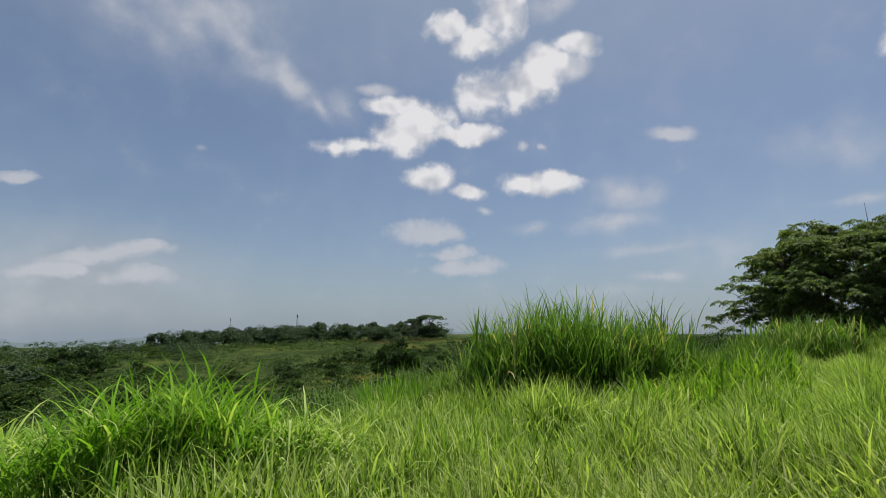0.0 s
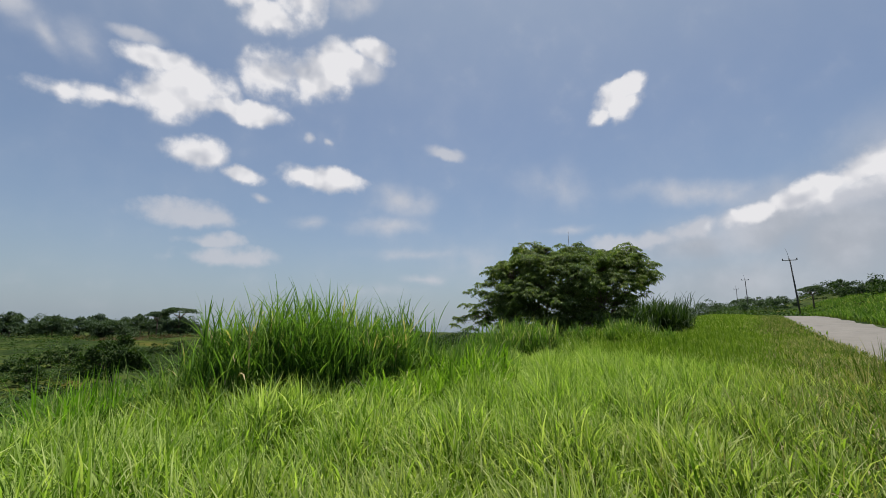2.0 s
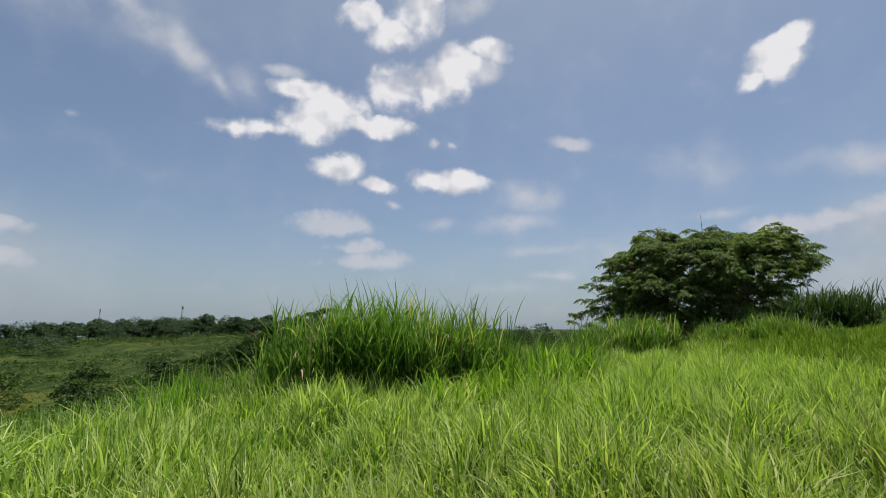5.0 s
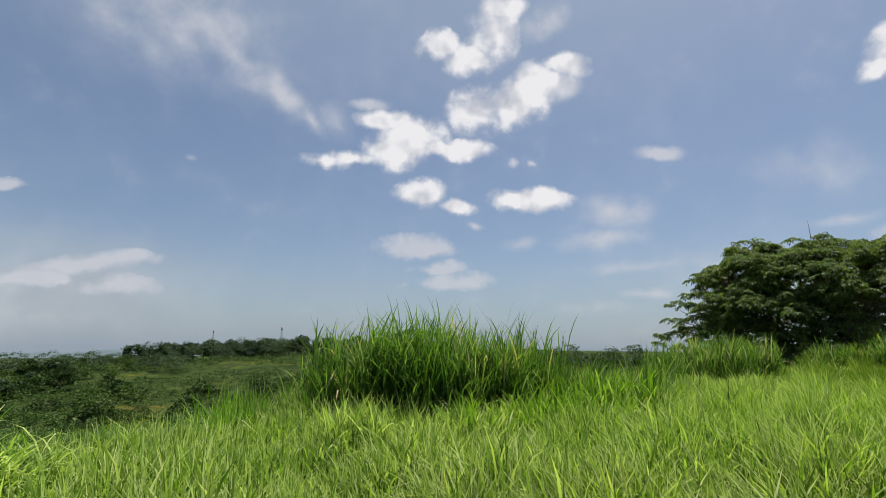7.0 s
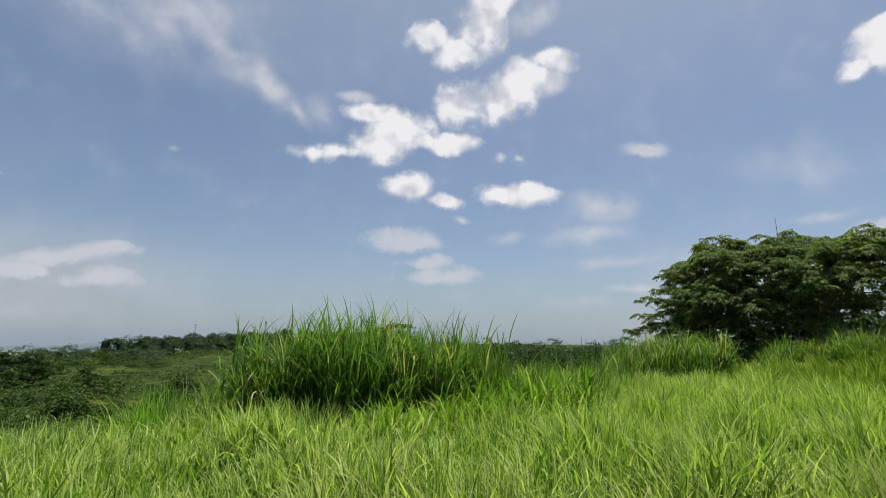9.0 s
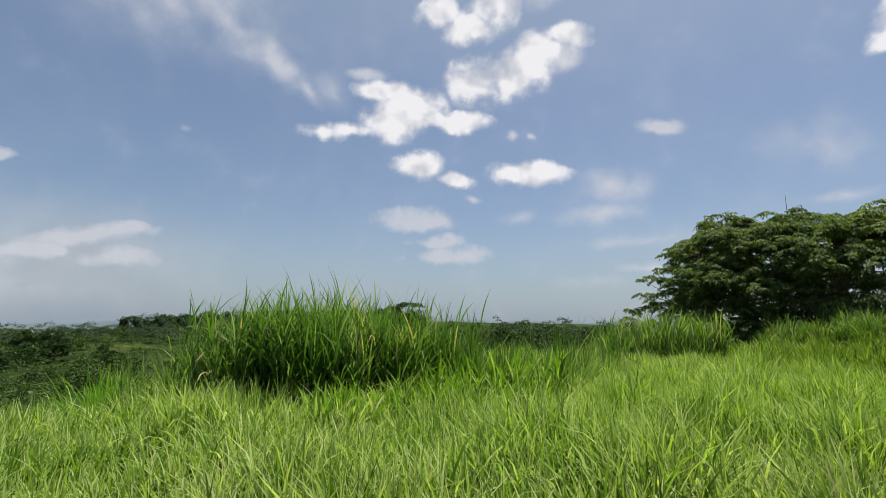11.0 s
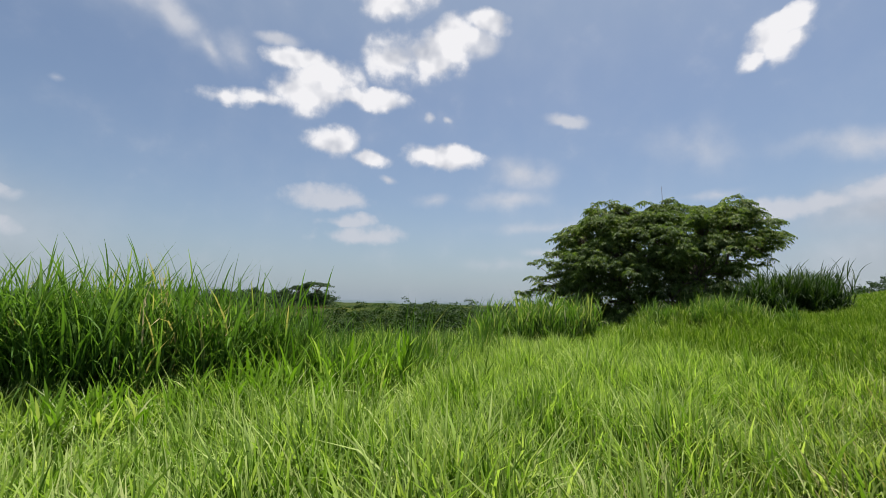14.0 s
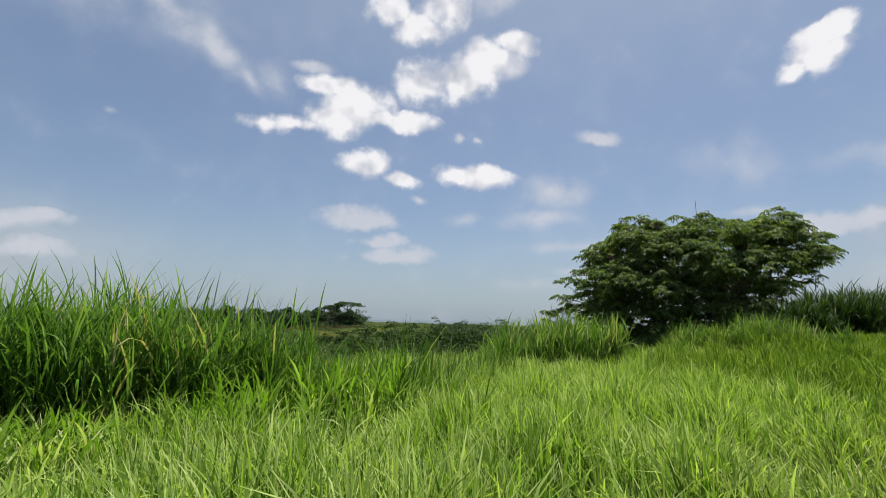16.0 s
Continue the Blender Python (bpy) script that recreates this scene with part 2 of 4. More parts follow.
def leaf_material(name, stops, through=0.35, rough=0.5, patch=0.6, fade=None, spec=0.4, lift=0.0, tip=None):
    """Thin leaves: every blade or leaf takes its own shade, patches drift over metres, some light passes through.
    lift: how far the shading leans upwards, as in a dense sward whose blades curl every way. tip: the paler colour of
    some blade ends."""
    m, nt, out = material(name)
    geo = add(nt, "ShaderNodeNewGeometry")
    isle, pos = geo.outputs["Random Per Island"], geo.outputs["Position"]
    patchy = add(nt, "ShaderNodeTexNoise", (("Vector", pos), ("Scale", patch), ("Detail", 3.0)))
    fac = add(nt, "ShaderNodeMath", ((0, patchy.outputs[0]), (1, 0.9), (2, -0.45)), operation="MULTIPLY_ADD").outputs[0]
    fac = add(nt, "ShaderNodeMath", ((0, isle), (1, fac)), operation="ADD", use_clamp=True).outputs[0]
    col = ramp(nt, fac, stops)
    if fade or tip:
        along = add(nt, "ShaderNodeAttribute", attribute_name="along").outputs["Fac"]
    # feet take the fade colour; its dark greens imitate shade deep in the sward
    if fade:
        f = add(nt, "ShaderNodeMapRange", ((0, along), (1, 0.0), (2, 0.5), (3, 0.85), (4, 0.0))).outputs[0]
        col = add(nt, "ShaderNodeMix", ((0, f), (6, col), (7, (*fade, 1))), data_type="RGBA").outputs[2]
    if tip:
        f = add(nt, "ShaderNodeMapRange", ((0, along), (1, 0.62), (2, 1.0), (3, 0.0), (4, 0.7))).outputs[0]
        pale_share = add(nt, "ShaderNodeMath", ((0, isle), (1, 7.31)), operation="MULTIPLY").outputs[0]
        pale_share = add(nt, "ShaderNodeMath", ((0, pale_share),), operation="FRACT").outputs[0]
        f = add(nt, "ShaderNodeMath", ((0, f), (1, pale_share)), operation="MULTIPLY").outputs[0]
        col = add(nt, "ShaderNodeMix", ((0, f), (6, col), (7, (*tip, 1))), data_type="RGBA").outputs[2]
    b = add(nt, "ShaderNodeBsdfPrincipled", (("Base Color", col), ("Roughness", rough), ("Specular IOR Level", spec)))
    if lift:
        own = add(nt, "ShaderNodeVectorMath", ((0, geo.outputs["Normal"]), (3, 1.0 - lift)), operation="SCALE").outputs[0]
        soft = add(nt, "ShaderNodeVectorMath", ((0, own), (1, (0.0, 0.0, lift))), operation="ADD").outputs[0]
        soft = add(nt, "ShaderNodeVectorMath", ((0, soft),), operation="NORMALIZE").outputs[0]
        matt = add(nt, "ShaderNodeBsdfDiffuse", (("Color", col), ("Normal", soft)))
        b = add(nt, "ShaderNodeMixShader", ((0, 0.22), (1, matt.outputs[0]), (2, b.outputs[0])))
    warm = add(nt, "ShaderNodeMix", ((0, 1.0), (6, col), (7, (1.07, 1.24, 0.38, 1))), data_type="RGBA", blend_type="MULTIPLY").outputs[2]
    tr = add(nt, "ShaderNodeBsdfTranslucent", (("Color", warm),))
    mix = add(nt, "ShaderNodeMixShader", ((0, through), (1, b.outputs[0]), (2, tr.outputs[0])))
    nt.links.new(mix.outputs[0], out.inputs[0])
    return m


def solid_material(name, a, b, scale=6.0, rough=0.85, metal=0.0, bump=0.3):
    m, nt, out = material(name)
    pos = add(nt, "ShaderNodeTexCoord").outputs["Object"]
    n1 = add(nt, "ShaderNodeTexNoise", (("Vector", pos), ("Scale", scale), ("Detail", 6.0), ("Roughness", 0.65)))
    col = ramp(nt, n1.outputs[0], ((0.3, a), (0.7, b)))
    n2 = add(nt, "ShaderNodeTexNoise", (("Vector", pos), ("Scale", scale * 9), ("Detail", 4.0)))
    bm = add(nt, "ShaderNodeBump", (("Height", n2.outputs[0]), ("Strength", bump), ("Distance", 0.02)))
    p = add(nt, "ShaderNodeBsdfPrincipled", (("Base Color", col), ("Roughness", rough), ("Metallic", metal), ("Normal", bm.outputs[0])))
    nt.links.new(p.outputs[0], out.inputs[0])
    return m


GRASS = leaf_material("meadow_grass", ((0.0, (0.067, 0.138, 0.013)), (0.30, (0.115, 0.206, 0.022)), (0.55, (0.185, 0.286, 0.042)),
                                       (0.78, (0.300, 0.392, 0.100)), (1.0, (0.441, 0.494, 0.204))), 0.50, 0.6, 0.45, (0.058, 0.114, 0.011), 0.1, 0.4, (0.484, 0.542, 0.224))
# a slightly darker tone of the meadow grass
PATHGRASS = leaf_material("darker_meadow_grass", ((0.0, (0.064, 0.118, 0.013)), (0.30, (0.108, 0.178, 0.022)), (0.55, (0.173, 0.244, 0.044)),
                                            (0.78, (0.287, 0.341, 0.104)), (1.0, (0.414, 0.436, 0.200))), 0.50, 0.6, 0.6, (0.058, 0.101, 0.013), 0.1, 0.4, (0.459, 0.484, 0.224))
DRYGRASS = leaf_material("roadside_grass", ((0.0, (0.052, 0.090, 0.016)), (0.35, (0.095, 0.142, 0.028)), (0.6, (0.163, 0.185, 0.060)),
                                            (0.82, (0.258, 0.241, 0.112)), (1.0, (0.361, 0.310, 0.176))), 0.35, 0.6, 0.5, (0.086, 0.086, 0.039), 0.2, 0.45)
FARGRASS = leaf_material("terrace_grass", ((0.0, (0.060, 0.113, 0.011)), (0.30, (0.093, 0.158, 0.018)), (0.60, (0.137, 0.206, 0.030)),
                                           (0.85, (0.216, 0.279, 0.063)), (1.0, (0.299, 0.326, 0.123))), 0.40, 0.65, 0.25, (0.070, 0.116, 0.019), 0.15, 0.55)
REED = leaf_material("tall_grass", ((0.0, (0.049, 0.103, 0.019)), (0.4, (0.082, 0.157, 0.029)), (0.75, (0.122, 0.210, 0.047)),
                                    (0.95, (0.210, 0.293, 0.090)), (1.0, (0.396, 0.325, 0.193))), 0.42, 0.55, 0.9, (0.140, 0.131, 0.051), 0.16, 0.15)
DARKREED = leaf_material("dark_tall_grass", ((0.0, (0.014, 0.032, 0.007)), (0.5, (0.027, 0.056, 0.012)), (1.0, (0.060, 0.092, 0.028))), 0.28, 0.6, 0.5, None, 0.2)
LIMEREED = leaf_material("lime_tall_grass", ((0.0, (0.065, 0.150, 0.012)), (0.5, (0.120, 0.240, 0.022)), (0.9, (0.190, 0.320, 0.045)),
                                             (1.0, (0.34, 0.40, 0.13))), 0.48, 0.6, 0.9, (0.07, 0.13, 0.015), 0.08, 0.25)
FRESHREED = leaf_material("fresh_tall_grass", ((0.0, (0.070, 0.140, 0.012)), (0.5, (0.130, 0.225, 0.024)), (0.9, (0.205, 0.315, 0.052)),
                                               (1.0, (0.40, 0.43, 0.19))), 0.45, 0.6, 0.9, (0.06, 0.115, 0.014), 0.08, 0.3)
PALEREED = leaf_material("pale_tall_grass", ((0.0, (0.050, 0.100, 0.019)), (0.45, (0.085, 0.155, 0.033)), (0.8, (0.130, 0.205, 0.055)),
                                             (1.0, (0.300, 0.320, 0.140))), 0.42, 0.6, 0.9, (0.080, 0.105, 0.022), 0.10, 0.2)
LEAF = leaf_material("tree_leaves", ((0.0, (0.049, 0.078, 0.024)), (0.5, (0.097, 0.139, 0.043)), (0.85, (0.155, 0.198, 0.078)),
                                     (1.0, (0.232, 0.251, 0.124))), 0.48, 0.55, 0.5, spec=0.16)
# sheen of sky and sun on flat bent blades, put into a pale colour
SHEENGRASS = leaf_material("sheen_grass", ((0.0, (0.136, 0.218, 0.040)), (0.4, (0.240, 0.319, 0.088)), (0.75, (0.360, 0.420, 0.184)),
                                            (1.0, (0.480, 0.512, 0.304))), 0.45, 0.5, 0.7, (0.064, 0.101, 0.014), 0.3, 0.3)
BUSH = leaf_material("bush_leaves", ((0.0, (0.012, 0.026, 0.005)), (0.5, (0.024, 0.051, 0.009)), (0.9, (0.043, 0.079, 0.017)),
                                     (1.0, (0.073, 0.092, 0.026))), 0.25, 0.65, 0.08, spec=0.15)
# distance haze put into colour: leaves lighter and bluer than the bushes
WOOD = leaf_material("hazed_far_wood_leaves", ((0.0, (0.030, 0.050, 0.030)), (0.5, (0.050, 0.080, 0.045)), (1.0, (0.080, 0.112, 0.060))), 0.25, 0.7, 0.05, spec=0.12)
SCRUB = leaf_material("valley_scrub_leaves", ((0.0, (0.018, 0.040, 0.009)), (0.45, (0.036, 0.074, 0.015)), (0.8, (0.062, 0.106, 0.024)),
                                              (1.0, (0.11, 0.125, 0.04))), 0.25, 0.7, 0.03, spec=0.12)
DRYFIELD = leaf_material("dry_field_leaves", ((0.0, (0.07, 0.055, 0.03)), (0.5, (0.13, 0.085, 0.05)), (1.0, (0.17, 0.14, 0.07))), 0.2, 0.7, 0.05, spec=0.1)
BARK = solid_material("bark", (0.05, 0.038, 0.028), (0.13, 0.10, 0.075), 5.0, 0.9, 0.0, 0.6)
POLE = solid_material("pole_concrete", (0.035, 0.033, 0.032), (0.08, 0.076, 0.072), 2.0, 0.8)
STEEL = solid_material("galvanised_steel", (0.17, 0.175, 0.18), (0.26, 0.265, 0.27), 4.0, 0.6, 0.3, 0.05)
WALLPAINT = solid_material("white_wall", (0.42, 0.42, 0.41), (0.60, 0.60, 0.58), 0.6, 0.8, 0.0, 0.1)
ROOF = solid_material("sheet_roof", (0.25, 0.24, 0.24), (0.36, 0.35, 0.34), 0.8, 0.5, 0.0, 0.1)
ROADMAT = solid_material("pale_road", (0.082, 0.075, 0.063), (0.128, 0.117, 0.100), 0.9, 0.9, 0.0, 0.4)
GLASS = solid_material("dark_window", (0.02, 0.02, 0.025), (0.05, 0.05, 0.06), 1.0, 0.15, 0.0, 0.0)
# the blue is haze of distance mixed into the hills' base colour
RIDGE = solid_material("hazed_distant_ridge", (0.045, 0.07, 0.08), (0.06, 0.085, 0.09), 0.02, 0.95, 0.0, 0.0)


def ground_material():
    m, nt, out = material("ground_cover")
    pos = add(nt, "ShaderNodeNewGeometry").outputs["Position"]
    fine = add(nt, "ShaderNodeTexNoise", (("Vector", pos), ("Scale", 3.0), ("Detail", 8.0), ("Roughness", 0.7)))
    wide = add(nt, "ShaderNodeTexNoise", (("Vector", pos), ("Scale", 0.035), ("Detail", 5.0), ("Roughness", 0.6)))
    green = ramp(nt, fine.outputs[0], ((0.25, (0.018, 0.030, 0.009)), (0.55, (0.038, 0.056, 0.015)), (0.8, (0.075, 0.090, 0.028))))
    field = ramp(nt, wide.outputs[0], ((0.40, (0.45, 0.55, 0.4)), (0.52, (1.0, 1.0, 1.0)), (0.60, (1.5, 1.25, 0.9)), (0.68, (2.3, 1.25, 0.95))))
    col = add(nt, "ShaderNodeMix", ((0, 1.0), (6, green), (7, field)), data_type="RGBA", blend_type="MULTIPLY").outputs[2]
    tufts = add(nt, "ShaderNodeTexNoise", (("Vector", pos), ("Scale", 0.38), ("Detail", 6.0), ("Roughness", 0.65)))
    mottle = ramp(nt, tufts.outputs[0], ((0.36, (0.30, 0.38, 0.30)), (0.50, (0.75, 0.80, 0.70)), (0.64, (1.25, 1.15, 1.0))))
    col = add(nt, "ShaderNodeMix", ((0, 1.0), (6, col), (7, mottle)), data_type="RGBA", blend_type="MULTIPLY").outputs[2]
    bump = add(nt, "ShaderNodeBump", (("Height", fine.outputs[0]), ("Strength", 0.8), ("Distance", 0.15)))
    p = add(nt, "ShaderNodeBsdfPrincipled", (("Base Color", col), ("Roughness", 0.95), ("Normal", bump.outputs[0]), ("Specular IOR Level", 0.04)))
    nt.links.new(p.outputs[0], out.inputs[0])
    return m


GROUND = ground_material()


# ---- mesh helpers ----
def fast_mesh(name, verts, quads=None, tris=None, mat=None, smooth=True, along=None):
    """A mesh from numpy arrays."""
    me = bpy.data.meshes.new(name)
    nq, nt = (0 if quads is None else len(quads)), (0 if tris is None else len(tris))
    me.vertices.add(len(verts))
    me.vertices.foreach_set("co", np.ascontiguousarray(verts, dtype=np.float32).ravel())
    loops = np.concatenate([a for a in ((quads.ravel() if nq else None), (tris.ravel() if nt else None)) if a is not None]).astype(np.int32)
    me.loops.add(len(loops))
    me.loops.foreach_set("vertex_index", loops)
    me.polygons.add(nq + nt)
    me.polygons.foreach_set("loop_start", np.concatenate([np.arange(nq) * 4, nq * 4 + np.arange(nt) * 3]).astype(np.int32))
    me.polygons.foreach_set("use_smooth", np.full(nq + nt, smooth))
    if along is not None:
        me.attributes.new("along", "FLOAT", "POINT").data.foreach_set("value", along.astype(np.float32))
    me.update(calc_edges=True)
    if mat:
        me.materials.append(mat)
    return me


def thing(name, label, category, at=(0, 0, 0), group="", kind=""):
    ob = new(name)
    ob.empty_display_size = 0.2
    ob.location = at
    return tagged(ob, label, category, group, kind)


def part(name, me, parent, label="", kind=""):
    ob = new(name, me)
    ob.parent = parent
    return tagged(ob, label, kind=kind)


def merge(pieces):
    """Joins (verts, quads, tris) pieces."""
    vs, qs, ts, n = [], [], [], 0
    for v, q, t in pieces:
        vs.append(v)
        if q is not None and len(q):
            qs.append(q + n)
        if t is not None and len(t):
            ts.append(t + n)
        n += len(v)
    return np.concatenate(vs), (np.concatenate(qs) if qs else None), (np.concatenate(ts) if ts else None)


def tube(points, radii, sides=7):
    """A tapered tube along points."""
    p = np.array(points, float)
    d = np.gradient(p, axis=0)
    d /= np.linalg.norm(d, axis=1)[:, None]
    ref = np.where(np.abs(d[:, 2:3]) > 0.9, np.array([[1.0, 0, 0]]), np.array([[0, 0, 1.0]]))
    a = np.cross(d, ref)
    a /= np.linalg.norm(a, axis=1)[:, None]
    b = np.cross(d, a)
    th = np.linspace(0, 2 * np.pi, sides, endpoint=False)
    r = np.array(radii, float)[:, None, None]
    v = p[:, None] + r * (np.cos(th)[None, :, None] * a[:, None] + np.sin(th)[None, :, None] * b[:, None])
    n = len(p)
    i, j = np.meshgrid(np.arange(n - 1), np.arange(sides), indexing="ij")
    k = (j + 1) % sides
    q = np.stack([i * sides + j, i * sides + k, (i + 1) * sides + k, (i + 1) * sides + j], -1).reshape(-1, 4)
    v = np.concatenate([v.reshape(-1, 3), p[:1], p[-1:]])
    j = np.arange(sides)
    k = (j + 1) % sides
    t = np.concatenate([np.stack([k, j, np.full(sides, n * sides)], -1), np.stack([(n - 1) * sides + j, (n - 1) * sides + k, np.full(sides, n * sides + 1)], -1)])
    return v, q, t


def box(x0, y0, z0, x1, y1, z1):
    v = np.array([(x, y, z) for z in (z0, z1) for x, y in ((x0, y0), (x1, y0), (x1, y1), (x0, y1))], float)
    q = np.array([(3, 2, 1, 0), (4, 5, 6, 7), (0, 1, 5, 4), (1, 2, 6, 5), (2, 3, 7, 6), (3, 0, 4, 7)])
    return v, q, None


def bladed(rng, base, h, w, phi, bend, levels=4, twist=0.6, droop=1.8):
    """Grass blades: base (n,3), height, width, bearing and bend. Returns verts, quads, tris, along."""
    n = len(base)
    out = np.stack([np.cos(phi), np.sin(phi), np.zeros(n)], -1)
    side0 = phi + np.pi / 2 + rng.normal(0, twist, n)
    side = np.stack([np.cos(side0), np.sin(side0), np.zeros(n)], -1)
    rows, al = [], []
    steps = (0.0, 0.45, 0.78, 1.0) if levels == 4 else [k / (levels - 1) for k in range(levels)]
    centre, last = base, 0.0
    for k in range(levels):
        f = steps[k]
        mid = (f + last) / 2
        lean = bend * (0.22 + 1.75 * mid ** (droop - 1))
        step = (h * (f - last))[:, None]
        centre = centre + out * step * np.sin(lean)[:, None] + np.array([0, 0, 1.0]) * step * np.cos(lean)[:, None]
        last = f
        if k < levels - 1:
            wk = (w * 0.5 * (0.75 + 0.5 * f if f < 0.5 else 1.0 * (1.15 - 0.75 * (f - 0.5) * 2 * 0.8)))[:, None]
            rows += [centre - side * wk, centre + side * wk]
            al += [np.full(n, f)] * 2
        else:
            rows.append(centre)
            al.append(np.ones(n))
    m = len(rows)
    v = np.stack(rows, 1).reshape(-1, 3)
    al = np.stack(al, 1).ravel()
    b0 = (np.arange(n) * m)[:, None]
    q = np.concatenate([b0 + np.array([[2 * k, 2 * k + 1, 2 * k + 3, 2 * k + 2]]) for k in range(levels - 2)]) if levels > 2 else None
    t = b0 + np.array([[m - 3, m - 2, m - 1]])
    return v, q, t, al


def leaflets(rng, centre, along, length, width, flop=0.5):
    """Folded leaves of four corners."""
    n = len(centre)
    a = along / np.linalg.norm(along, axis=1)[:, None]
    up = np.array([0, 0, 1.0]) + rng.normal(0, flop, (n, 3))
    s = np.cross(a, up)
    s /= np.linalg.norm(s, axis=1)[:, None] + 1e-9
    u = np.cross(s, a)
    L, W = length[:, None], width[:, None]
    v = np.stack([centre, centre + a * L * 0.45 + s * W * 0.5 + u * W * 0.12, centre + a * L - u * L * 0.12, centre + a * L * 0.45 - s * W * 0.5 + u * W * 0.12], 1).reshape(-1, 3)
    b = (np.arange(n) * 4)[:, None]
    t = np.concatenate([b + np.array([[0, 1, 2]]), b + np.array([[0, 2, 3]])])
    return v, None, t


# ---- the lie of the land ----
# s runs along the road and the terrace's edge, c across it, towards the road
DX, DY = 0.885, 0.466


def sc(x, y):
    return x * DX + y * DY, x * DY - y * DX


def xy(s, c):
    return s * DX + c * DY, s * DY - c * DX


def smooth(a, b, v):
    t = np.clip((v - a) / (b - a), 0, 1)
    return t * t * (3 - 2 * t)


def edge_at(s):
    """The terrace's edge: how far across it lies at each place along."""
    line = sum(np.interp(s + o, (-12, -3, 1.0, 2.6, 4.0, 6.5), (-6.5, -5.1, -4.8, -5.8, -6.5, -7.0)) for o in (-0.6, 0, 0.6)) / 3
    return line + 0.25 * np.sin(s * 0.45) + 0.2 * np.sin(s * 1.1 + 1)


def terrain(x, y):
    s, c = sc(np.asarray(x, float), np.asarray(y, float))
    along = sum(np.interp(s + o, (-150, 0, 22, 50, 80, 100, 130, 160, 240, 330), (-4.2, 0, 0.65, 2.2, 3.9, 4.7, 5.0, 6.5, 13.5, 18.0)) for o in (-7, -3, 0, 3, 7)) / 5
    edge = edge_at(s)
    far = 0.022 * np.clip(s, 50, 200) - 0.055 * np.clip(50 - s, 0, 110)
    valley = -9.5 + 5.7 * smooth(-90, -225, c) + far - 0.018 * np.clip(-c - 240, 0, 4200) * smooth(-60, -300, x)
    f = smooth(edge, edge - 62, c)
    z = along * (1 - f) + valley * f
    z = z - 0.55 * smooth(edge + 0.5, edge - 1.3, c) * (1 - f)
    bank = smooth(8.4, 24.0, c) * 4.2 + smooth(24, 90, c) * 4.0
    z = z + bank
    bumps = smooth(-9, -30, c) + smooth(10, 20, c)
    z = z + bumps * (0.9 * np.sin(x * 0.11 + 1.3) * np.sin(y * 0.09) + 0.5 * np.sin(x * 0.31) * np.sin(y * 0.27 + 2))
    z = z + 0.4 * np.exp(-((x - 15.2) ** 2 + (y - 13.9) ** 2) / 4.5)
    z = z + 0.05 * np.sin(x * 1.3) * np.sin(y * 1.1 + 1)
    return z


def stretch(n, reach, core):
    u = np.linspace(-1, 1, n)
    k = math.asinh(reach / core)
    return core * np.sinh(u * k)


def build_ground():
    s, c = np.meshgrid(stretch(210, 4200, 14), stretch(210, 4200, 14), indexing="ij")
    gx, gy = xy(s, c)
    v = np.stack([gx, gy, terrain(gx, gy)], -1).reshape(-1, 3)
    i, j = np.meshgrid(np.arange(209), np.arange(209), indexing="ij")
    q = np.stack([i * 210 + j, i * 210 + j + 1, (i + 1) * 210 + j + 1, (i + 1) * 210 + j], -1).reshape(-1, 4)[:, ::-1]
    ob = new("ground", fast_mesh("ground", v, q, None, GROUND))
    tagged(ob, "grassy terrace falling to a green scrub valley", "ground", kind="structure")


build_ground()


def build_road():
    s = np.concatenate([np.linspace(-60, 60, 90), np.linspace(63, 150, 40)])
    curve = -0.0022 * np.clip(s - 80, 0, None) ** 2
    cc = np.array([2.75, 2.9, 5.2, 7.6, 7.75])
    S, Cc = np.meshgrid(s, cc, indexing="ij")
    Cc = Cc + curve[:, None] + 0.18 * np.sin(S * 0.7 + 2 * Cc) * (np.abs(Cc - 5.2) > 1)
    gx, gy = xy(S, Cc)
    z = terrain(gx, gy) + np.array([-0.10, 0.06, 0.10, 0.06, -0.10])[None]
    v = np.stack([gx, gy, z], -1).reshape(-1, 3)
    n = len(s)
    i, j = np.meshgrid(np.arange(n - 1), np.arange(4), indexing="ij")
    q = np.stack([i * 5 + j, i * 5 + j + 1, (i + 1) * 5 + j + 1, (i + 1) * 5 + j], -1).reshape(-1, 4)[:, ::-1]
    tagged(new("road", fast_mesh("road", v, q, None, ROADMAT)), "pale dusty concrete road along the terrace", "road", kind="structure")


build_road()


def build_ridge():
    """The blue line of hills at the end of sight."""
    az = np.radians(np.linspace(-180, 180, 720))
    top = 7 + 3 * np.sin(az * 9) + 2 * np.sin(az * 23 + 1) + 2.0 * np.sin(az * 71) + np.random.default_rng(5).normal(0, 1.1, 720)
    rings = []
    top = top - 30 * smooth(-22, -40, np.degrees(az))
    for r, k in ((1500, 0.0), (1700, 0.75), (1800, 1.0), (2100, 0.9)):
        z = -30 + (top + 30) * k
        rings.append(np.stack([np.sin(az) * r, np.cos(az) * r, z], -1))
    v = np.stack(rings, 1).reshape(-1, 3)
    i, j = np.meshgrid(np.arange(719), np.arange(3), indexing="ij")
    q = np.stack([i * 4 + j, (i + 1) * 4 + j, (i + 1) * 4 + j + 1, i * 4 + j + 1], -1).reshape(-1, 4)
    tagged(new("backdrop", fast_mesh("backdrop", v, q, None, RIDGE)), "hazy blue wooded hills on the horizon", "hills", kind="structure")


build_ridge()


